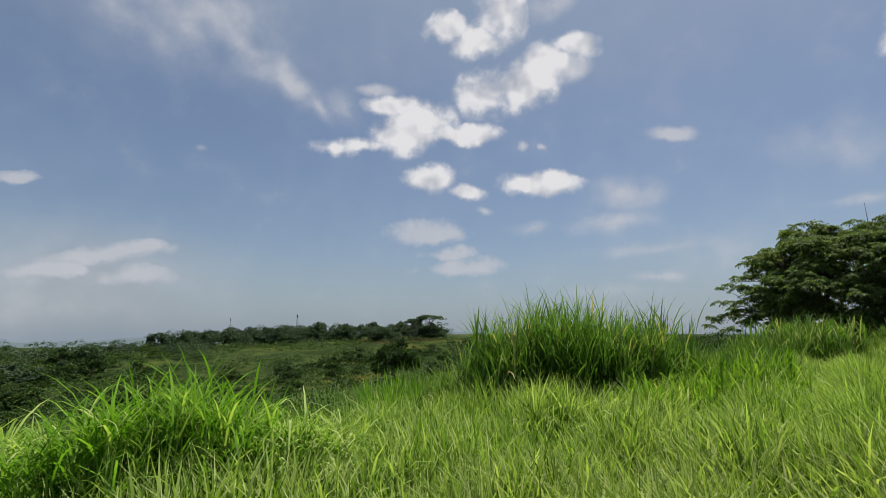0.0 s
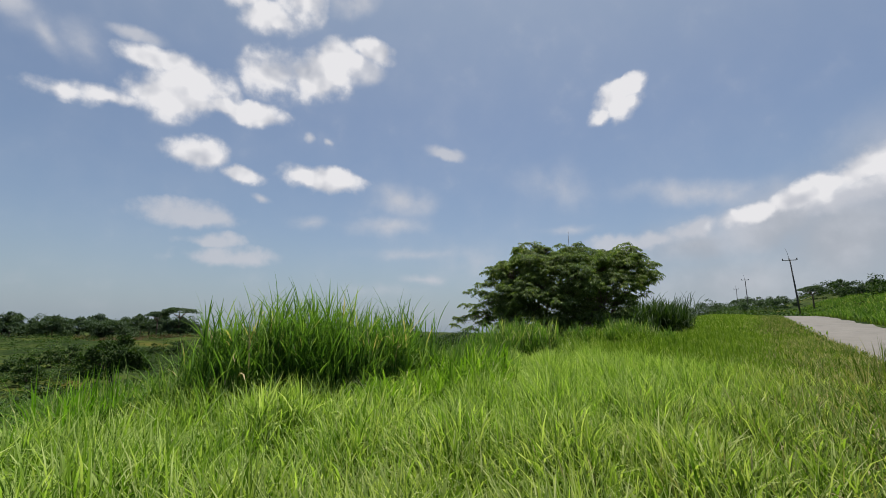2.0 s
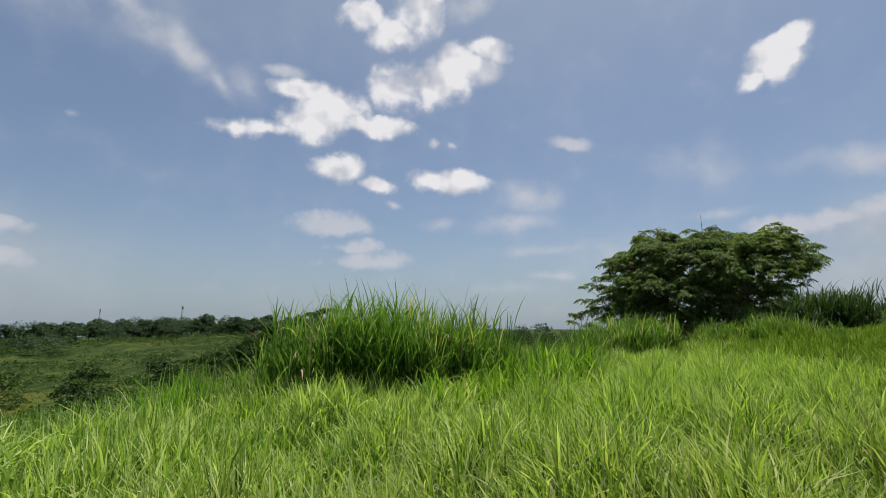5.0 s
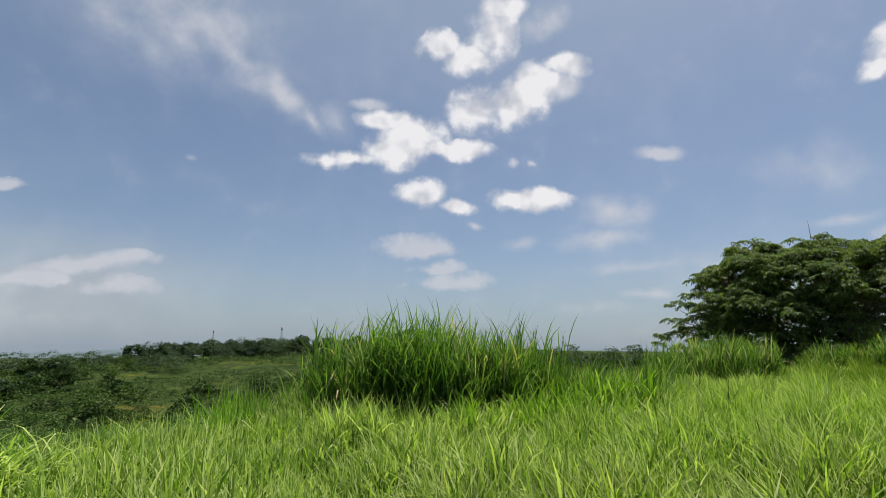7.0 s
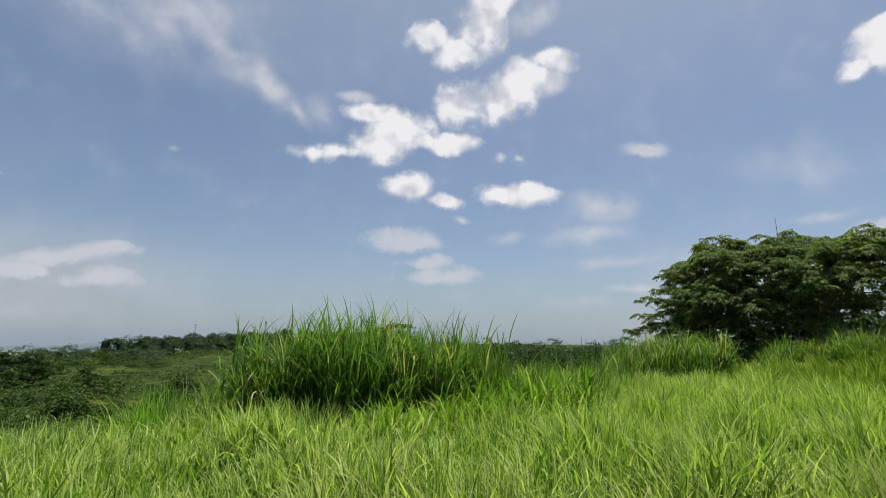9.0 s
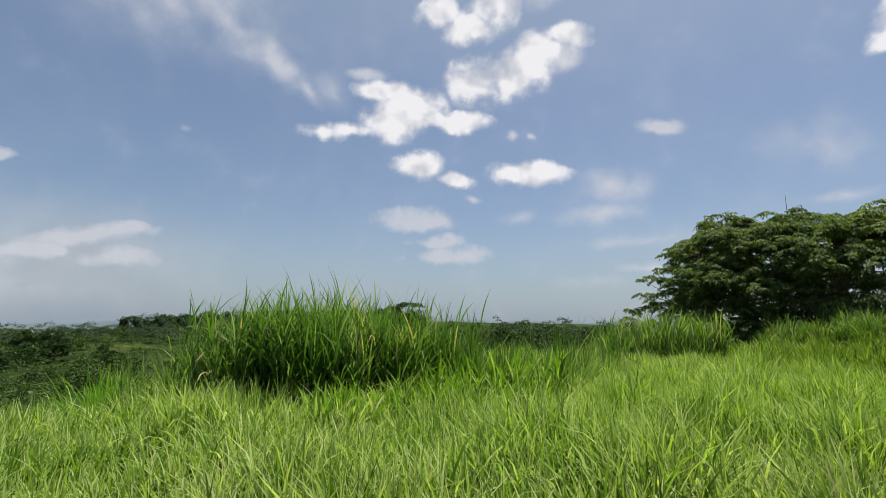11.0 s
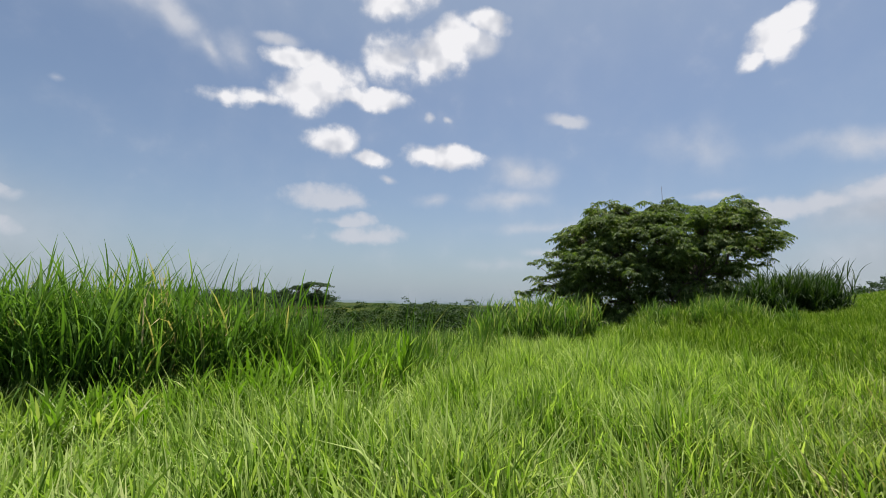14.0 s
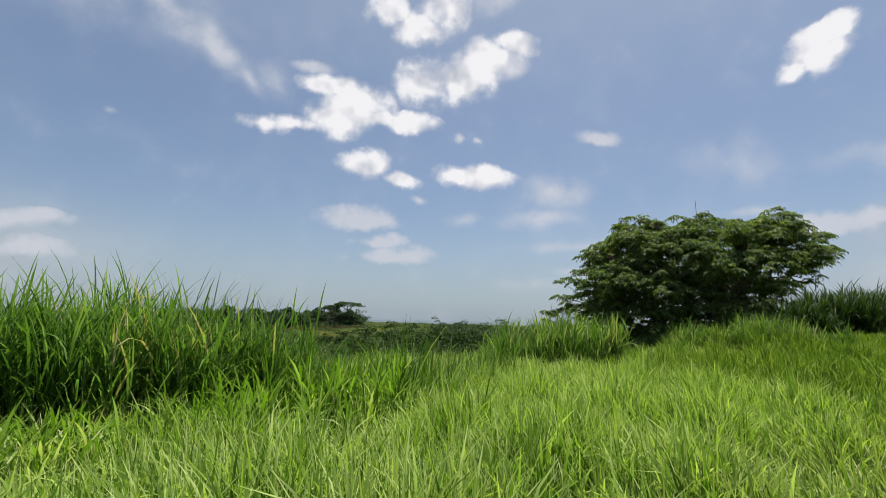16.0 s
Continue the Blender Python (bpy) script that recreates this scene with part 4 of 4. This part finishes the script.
# ---- the meadow ----
def meadow(name, label, mat, seed, s0, s1, c0, c1, per, h, w, levels, lean, thin=None):
    rng = np.random.default_rng(seed)
    n = int((s1 - s0) * (c1 - c0) * per)
    s, c = rng.uniform(s0, s1, n), rng.uniform(c0, c1, n)
    # tussocks: blades gather round centres
    g = rng.normal(0, 0.07, (2, n))
    s, c = np.round(s / 0.23) * 0.23 * 0.45 + s * 0.55 + g[0], np.round(c / 0.21) * 0.21 * 0.45 + c * 0.55 + g[1]
    x, y = xy(s, c)
    keep = np.ones(n, bool)
    if thin is not None:
        keep = rng.random(n) < thin(s, c)
    x, y, s, c = x[keep], y[keep], s[keep], c[keep]
    n = len(x)
    swell = 0.88 + 0.12 * np.sin(x * 0.9 + 0.5) * np.sin(y * 1.1) + 0.12 * np.sin(x * 2.7 + y * 1.9) + 0.10 * np.sin(x * 5.1 - y * 4.3)
    low = 1 - (0.45 * smooth(0.2, 2.6, c) + 0.40 * smooth(-3.0, 0.4, c) * smooth(7.0, 16.0, s) * smooth(2.6, 0.2, c)) * (c < 8)
    hh = h * swell * low * rng.uniform(0.70, 1.06, n)
    base = np.stack([x, y, terrain(x, y) - 0.02], -1)
    wind = 2.6 + 0.5 * np.sin(x * 0.7) + 0.4 * np.sin(y * 0.8 + x * 0.4)
    phi = np.where(rng.random(n) < 0.28, wind + rng.normal(0, 0.8, n), rng.uniform(0, 2 * np.pi, n))
    bend = np.abs(rng.normal(lean, 0.26, n))
    arched = rng.random(n) < 0.45
    bend = np.where(arched, bend + rng.uniform(0.15, 0.6, n), bend)
    broad = rng.random(n) < 0.14
    bend = np.where(broad, bend + 0.18, bend)
    wide = w * np.where(broad, rng.uniform(1.1, 1.55, n), rng.uniform(0.6, 1.2, n))
    v, q, t, al = bladed(rng, base, hh * np.where(broad, 1.08, 1.0), wide, phi, bend, levels, 0.8, np.where(arched, 2.4, 3.4))
    tagged(new(name, fast_mesh(name, v, q, t, mat, True, al)), label, "grass", kind="stuff")


def green_side(s, c):
    beside = (c > -1.2) & (s < 2.5)
    return np.clip(1.1 - smooth(-1.2, 0.9, c) * 1.02, 0, 1) * smooth(edge_at(s) - 0.8, edge_at(s) - 0.1, c) * np.where(beside, 0.2, 1.0)


def brightness(s, c):
    return np.clip(smooth(-2.0, -4.4, c) + smooth(3.2, 6.8, s + 0.5 * np.sin(c * 2)) * smooth(0.2, -2.2, c), 0, 1)


def bright_side(s, c):
    return green_side(s, c) * brightness(s, c)


def path_side(s, c):
    return green_side(s, c) * (1 - brightness(s, c))


def dry_side(s, c):
    return smooth(-1.8, 0.2, c) * smooth(3.1, 2.6, c)


def below_edge(s, c):
    return smooth(edge_at(s) - 0.1, edge_at(s) - 0.8, c)


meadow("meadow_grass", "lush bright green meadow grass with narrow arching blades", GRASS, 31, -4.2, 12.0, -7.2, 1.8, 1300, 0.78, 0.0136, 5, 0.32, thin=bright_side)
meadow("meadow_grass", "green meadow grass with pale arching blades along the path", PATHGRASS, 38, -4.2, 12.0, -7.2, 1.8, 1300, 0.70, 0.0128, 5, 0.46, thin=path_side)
meadow("slope_grass", "rank green grass on the slope below the edge", PALEREED, 39, -16.0, 26.0, -19.0, -4.2, 40, 0.8, 0.02, 4, 0.5, thin=below_edge)
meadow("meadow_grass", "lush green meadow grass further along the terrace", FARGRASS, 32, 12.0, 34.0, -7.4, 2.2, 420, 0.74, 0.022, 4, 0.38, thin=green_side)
meadow("meadow_grass", "green meadow grass far along the terrace", FARGRASS, 33, 34.0, 130.0, -8.0, 3.2, 55, 0.66, 0.07, 3, 0.5, thin=green_side)
meadow("meadow_grass", "green meadow grass back along the terrace", FARGRASS, 34, -40.0, -4.2, -7.2, 3.0, 60, 0.6, 0.04, 3, 0.36, thin=green_side)
meadow("roadside_grass", "short dry brownish grass along the road's verge", DRYGRASS, 35, -1.0, 28.0, -1.8, 3.2, 400, 0.60, 0.015, 4, 0.5, thin=dry_side)
meadow("roadside_grass", "dry verge grass far along the road", DRYGRASS, 36, 30.0, 110.0, -1.2, 3.7, 80, 0.55, 0.035, 3, 0.4, thin=dry_side)


# ---- the valley ----
def scrub(name, label, mat, seed, n, area, leaf, per, rmin, rmax):
    rng = np.random.default_rng(seed)
    s, c = rng.uniform(area[0], area[1], n), rng.uniform(area[2], area[3], n)
    x, y = xy(s, c)
    keep = np.sin(0.085 * x + 1.0) * np.sin(0.10 * y) + 0.8 * np.sin(0.05 * x - 0.08 * y + 2.0) + rng.normal(0, 0.45, n) > -0.25
    x, y = x[keep], y[keep]
    n = len(x)
    r = rng.uniform(rmin, rmax, n) * (0.6 + 0.8 * rng.random(n) ** 2)
    p = np.stack([x, y, terrain(x, y) + r * 0.25], -1)
    v, q, t = pad_leaves(rng, p, np.stack([r, r, r * 0.7], -1), per, leaf, 0.7, 0.1)
    tagged(new(name, fast_mesh(name, v, q, t, mat, smooth=False)), label, "scrub", kind="stuff")


scrub("edge_scrub", "leafy green weeds just below the terrace edge", SCRUB, 40, 420, (-24, 34, -22, -8.8), 0.085, 150, 0.4, 0.95)
scrub("slope_scrub", "green weeds and low scrub on the slope below the edge", SCRUB, 41, 2300, (-44, 66, -62, -20), 0.19, 46, 0.5, 1.3)
scrub("valley_scrub", "olive green scrub covering the valley floor", SCRUB, 42, 4300, (-120, 160, -122, -58), 0.36, 36, 0.9, 2.4)
scrub("hillside_scrub", "low scrub on the far hillside", SCRUB, 43, 4600, (-200, 200, -226, -112), 0.46, 26, 0.8, 2.4)
scrub("bank_scrub", "green weeds on the bank beyond the road", SCRUB, 44, 1300, (60, 330, 14, 70), 0.45, 26, 0.7, 1.7)
scrub("end_scrub", "green scrub where the road bends away", SCRUB, 45, 900, (92, 330, -16, 16), 0.45, 26, 0.7, 1.6)
scrub("dry_field", "reddish brown dry field below the far wood", DRYFIELD, 46, 420, (70, 106, -222, -198), 0.4, 16, 0.8, 1.8)
scrub("dry_field", "brown dry strip below the far wood", DRYFIELD, 47, 90, (2, 24, -238, -222), 0.4, 16, 0.8, 1.6)
meadow("bank_grass", "tall green grass on the bank beyond the road", PALEREED, 37, 20.0, 190.0, 8.2, 26.0, 13, 1.25, 0.09, 3, 0.4)

bushes = [make_tree("bush", "dark rounded bush in the valley", "bush", 50 + k, 1.7, 1.6, 1.5, 0.7, 20, 62, 0.27, BUSH, 0.1, 0.7, "valley bushes") for k in range(4)]
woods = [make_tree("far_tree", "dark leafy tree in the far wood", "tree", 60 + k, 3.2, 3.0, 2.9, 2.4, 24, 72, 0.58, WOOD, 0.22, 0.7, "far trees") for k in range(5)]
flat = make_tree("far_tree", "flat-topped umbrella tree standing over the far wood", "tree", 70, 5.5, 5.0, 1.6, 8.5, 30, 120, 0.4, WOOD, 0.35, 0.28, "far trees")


def polar(az, r):
    return r * math.sin(radians(az)), r * math.cos(radians(az))


def wood_mass(name, label, spots, seed, leaf, per=60, pads=7, mat=WOOD):
    """A far wood that nobody could count: many crowns of leaf pads in one mesh. spots: x, y, crown radius, crown height."""
    rng = np.random.default_rng(seed)
    cs, rs = [], []
    for x, y, r, h in spots:
        z = float(terrain(x, y))
        for _ in range(pads):
            d = rng.normal(size=2)
            d *= min(1.0, 1.0 / np.linalg.norm(d)) * r * rng.uniform(0.2, 0.95)
            f = rng.uniform(0.12, 1.0)
            dome = 1 - 0.5 * (np.linalg.norm(d) / r) ** 2
            cs.append((x + d[0], y + d[1], z + h * f * dome))
            q = r * rng.uniform(0.28, 0.5)
            rs.append((q, q, q * 0.75))
    tagged(new(name, fast_mesh(name, *pad_leaves(rng, np.array(cs), np.array(rs), per, leaf, 0.65, 0.2), mat, smooth=False)), label, "wood", kind="stuff")


rng = np.random.default_rng(80)
for k in range(90):                                     # bushes dotted over the valley
    place(bushes[k % 4], rng.uniform(-110, 130), rng.uniform(-150, -24), rng.uniform(0, 360), float(rng.uniform(0.7, 2.1)), 0.2)
for az, r, w, top in ((-13.1, 115, 1.4, -2.3), (-10.2, 150, 1.7, -1.2), (-11.4, 145, 1.3, -1.6), (-20.5, 75, 1.2, -5.5), (-25.5, 95, 1.4, -4.4), (-17.5, 90, 1.3, -4.6)):
    h = (1.4 + r * math.tan(radians(top)) - float(terrain(*polar(az, r)))) / 2.6
    place(bushes[int(r) % 4], 0, 0, r * 11 % 360, (w, h), 0.2, at=polar(az, r))
near_bush = make_tree("bush", "dark rounded bush on the slope behind the grass", "bush", 58, 0.9, 0.85, 0.7, 0.7, 30, 300, 0.075, BUSH, 0.06, 0.75, "valley bushes")
near_bush.location = (-2.0, 19.5, float(terrain(-2.0, 19.5)) - 0.05)
near_bush.scale = (1.05, 1.05, 1.55)
for az, r, turn, w, h in ((-17.0, 36, 30, 1.6, 1.5), (-33.0, 30, 200, 1.5, 1.3), (-38.0, 38, 10, 1.9, 1.7), (16.0, 34, 60, 1.8, 1.5)):
    place(near_bush, 0, 0, turn, (w, h), 0.15, at=polar(az, r)).scale = (w, w, h)
for k in range(38):                                     # the tree line on the far side
    az = -31 + 30.5 * k / 37 + rng.normal(0, 0.35)
    place(woods[k % 5], 0, 0, rng.uniform(0, 360), (float(rng.uniform(1.0, 1.6)), float(rng.uniform(1.3, 1.85))), 0.3, at=polar(az, 232 + rng.uniform(0, 34)))
place(flat, 0, 0, 30, (1.25, 1.28), 0.3, at=polar(-1.6, 234))
place(flat, 0, 0, 130, (0.9, 1.15), 0.3, at=polar(-3.6, 240))
def line_spot(az):
    return (*polar(az, rng.uniform(228, 290)), rng.uniform(2.8, 5.0), rng.uniform(6.0, 9.6))


def slope_spot(az, r):
    """A crown on the near flank, tall enough to close the view up to the skyline."""
    x, y = 4.3 + r * math.sin(radians(az)), 1.7 + r * math.cos(radians(az))
    top = np.interp(r, (30, 60, 100, 150), (-4.2, -1.6, -0.2, 0.25))
    h = 1.4 + r * math.tan(radians(top)) - float(terrain(x, y))
    return x, y, max(1.0, r * 0.03) * rng.uniform(0.7, 1.2), max(0.8, h) * rng.uniform(0.78, 1.04)


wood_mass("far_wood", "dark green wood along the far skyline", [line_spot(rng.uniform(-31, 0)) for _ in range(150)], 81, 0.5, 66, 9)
wood_mass("low_wood", "dark green trees low on the valley's far flank", [(*polar(rng.uniform(-66, -30), rng.uniform(95, 300)), rng.uniform(2.5, 5.0), rng.uniform(2.4, 4.6)) for _ in range(110)], 82, 0.5, 80, 7, SCRUB)
wood_mass("low_wood", "dark bushes on the valley floor", [(*polar(rng.uniform(-66, -29), rng.uniform(48, 105)), rng.uniform(0.9, 2.2), rng.uniform(1.0, 3.0)) for _ in range(90)], 88, 0.26, 80, 7, SCRUB)
wood_mass("valley_wood", "dark dense wood in the valley beyond the terrace", [(*polar(rng.uniform(9, 52), rng.uniform(110, 230)), rng.uniform(2.5, 4.5), rng.uniform(4.5, 8)) for _ in range(150)], 83, 0.6, 40)
wood_mass("slope_wood", "dark leafy bushes crowding the slope below the terrace", [slope_spot(rng.uniform(0, 34), rng.uniform(30, 62)) for _ in range(90)], 86, 0.24, 80, 9, BUSH)
wood_mass("slope_wood", "dark dense wood rising from the valley to the skyline", [slope_spot(rng.uniform(-1, 40), rng.uniform(60, 150)) for _ in range(170)], 87, 0.5, 60, 9, BUSH)
mid_tree = make_tree("valley_tree", "leafy green tree in the valley", "tree", 75, 3.0, 2.8, 2.6, 2.2, 34, 190, 0.30, BUSH, 0.2, 0.7, "valley trees")
for az, r, w, h in ((-36.7, 150, 1.0, 1.3), (-45.5, 120, 1.2, 1.3), (-41.5, 118, 1.0, 1.1), (-32.0, 132, 0.8, 0.9), (-39.2, 175, 1.1, 1.5), (-53.0, 90, 1.2, 1.2)):
    place(mid_tree, 0, 0, r * 7 % 360, (w, h), 0.3, at=polar(az, r))
drop_proto(mid_tree)


def flank_spot(az, r):
    """A crown on the far flank whose top reaches the skyline."""
    x, y = polar(az, r)
    h = 1.4 + r * math.tan(radians(rng.uniform(-1.25, -0.45))) - float(terrain(x, y))
    return x, y, rng.uniform(2.6, 4.6), max(3.0, h)


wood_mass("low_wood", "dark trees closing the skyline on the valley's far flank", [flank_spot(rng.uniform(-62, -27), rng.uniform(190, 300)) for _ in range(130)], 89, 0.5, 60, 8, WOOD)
wood_mass("bank_wood", "bushes and trees on the bank beyond the road", [(*xy(rng.uniform(70, 330), rng.uniform(20, 60)), rng.uniform(2.0, 4.0), rng.uniform(2.5, 6)) for _ in range(120)], 84, 0.46, 50, 7, BUSH)
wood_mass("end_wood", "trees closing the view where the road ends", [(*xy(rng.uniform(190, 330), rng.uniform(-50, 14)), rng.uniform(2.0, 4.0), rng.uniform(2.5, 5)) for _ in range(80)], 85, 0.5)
for k in range(9):                                     # single trees on the left flank
    place(woods[k % 5], 0, 0, rng.uniform(0, 360), float(rng.uniform(0.8, 1.3)), 0.3, at=polar(rng.uniform(-60, -36), rng.uniform(110, 190)))
for k in range(9):                                     # single trees on the bank
    place(woods[k % 5], rng.uniform(90, 300), rng.uniform(22, 50), rng.uniform(0, 360), float(rng.uniform(0.6, 1.1)), 0.3)
place(flat, 0, 0, 80, (0.62, 0.72), 0.3, at=polar(66.9, 172))
drop_proto(*bushes, *woods, flat)


# ---- poles, masts, houses ----
def utility_pole(az, r, height, lean):
    x, y = polar(az, r)
    z = float(terrain(x, y))
    t = thing("utility_pole", "dark concrete utility pole with crossarm and thin top rod", "utility pole", (x, y, z), "utility poles along the road")
    part("shaft", fast_mesh("shaft", *tube([(0, 0, -0.5), (lean * 0.5, 0, height * 0.5), (lean, 0, height)], [0.19, 0.16, 0.12], 10), POLE), t)
    arm = part("crossarm", fast_mesh("crossarm", *box(-1.4 + lean, -0.07, height - 0.35, 1.4 + lean, 0.07, height - 0.18), STEEL), t)
    pin = fast_mesh("insulator", *tube([(0, 0, 0), (0, 0, 0.12), (0, 0, 0.3), (0, 0, 0.38)], [0.05, 0.10, 0.10, 0.03], 8), POLE)
    for dx in (-1.3, -0.1, 1.3):
        part("insulator", pin, arm).location = (dx + lean, 0, height - 0.18)
    part("rod", fast_mesh("rod", *tube([(lean, 0, height - 0.5), (lean - 0.25, 0, height + 1.2), (lean - 0.6, 0, height + 2.6)], [0.05, 0.04, 0.025], 6), STEEL), t, "thin grey rod above the crossarm")
    t.rotation_euler = (0, 0, -radians(az) * 0.9)
    return t


utility_pole(65.8, 128, 13.3, -0.75)
utility_pole(61.6, 232, 12.0, -0.2)
utility_pole(60.7, 330, 12.0, 0.0)


def mast(az, r, top_el, w, label):
    x, y = polar(az, r)
    z = float(terrain(x, y))
    h = 1.4 + r * math.tan(radians(top_el)) - z
    t = thing("radio_mast", label, "mast", (x, y, z), "far masts")
    for a in range(3):
        th = a * 2.0944
        part("leg", fast_mesh("leg", *tube([(w * math.cos(th), w * math.sin(th), -1), (w * 0.6 * math.cos(th), w * 0.6 * math.sin(th), h)], [0.16, 0.12], 5), STEEL), t)
    rungs = []
    for k in range(int(h / 2)):
        f = 1 - 0.4 * k * 2 / h
        for a in range(3):
            p0 = (w * f * math.cos(a * 2.0944), w * f * math.sin(a * 2.0944), k * 2.0)
            p1 = (w * f * math.cos((a + 1) * 2.0944), w * f * math.sin((a + 1) * 2.0944), k * 2.0 + 2)
            rungs.append(tube([p0, p1], [0.07, 0.07], 4))
    part("bracing", fast_mesh("bracing", *merge(rungs), STEEL), t)
    part("antenna", fast_mesh("antenna", *merge([box(-w * 0.6, -w * 0.6, h - 3.5, w * 0.6, w * 0.6, h - 0.4), tube([(0, 0, h - 0.5), (0, 0, h + 1)], [0.1, 0.05], 5)]), STEEL), t)


mast(-17.5, 430, 2.45, 1.0, "slim grey lattice mast behind the far wood")
mast(-24.7, 520, 1.9, 0.7, "thin grey lattice mast on the far skyline")


def house(az, r, lx, ly, h, turn, label):
    x, y = polar(az, r)
    z = float(terrain(x, y))
    t = thing("house", label, "house", (x, y, z), "houses on the far side")
    t.rotation_euler = (0, 0, radians(turn))
    part("wall", fast_mesh("wall", *box(-lx / 2, -ly / 2, -1, lx / 2, ly / 2, h), WALLPAINT, False), t)
    e = 0.5
    v = np.array([(-lx / 2 - e, -ly / 2 - e, h), (lx / 2 + e, -ly / 2 - e, h), (lx / 2 + e, ly / 2 + e, h), (-lx / 2 - e, ly / 2 + e, h), (-lx / 2 - e, 0, h + ly * 0.3), (lx / 2 + e, 0, h + ly * 0.3)], float)
    part("roof", fast_mesh("roof", v, np.array([(0, 1, 5, 4), (2, 3, 4, 5), (3, 2, 1, 0)]), np.array([(0, 4, 3), (1, 2, 5)]), ROOF, False), t)
    for k in range(3):
        part("window", fast_mesh("window", *box(-lx * 0.35 + k * lx * 0.3, -ly / 2 - 0.05, h * 0.35, -lx * 0.35 + k * lx * 0.3 + 1.1, -ly / 2 + 0.05, h * 0.75), GLASS, False), t)


house(-38.8, 330, 4.5, 4, 2.6, 35, "small white house with a pale sheet roof among trees")
house(-35.4, 340, 4, 3.5, 2.4, 30, "low white house with a pale roof among trees")
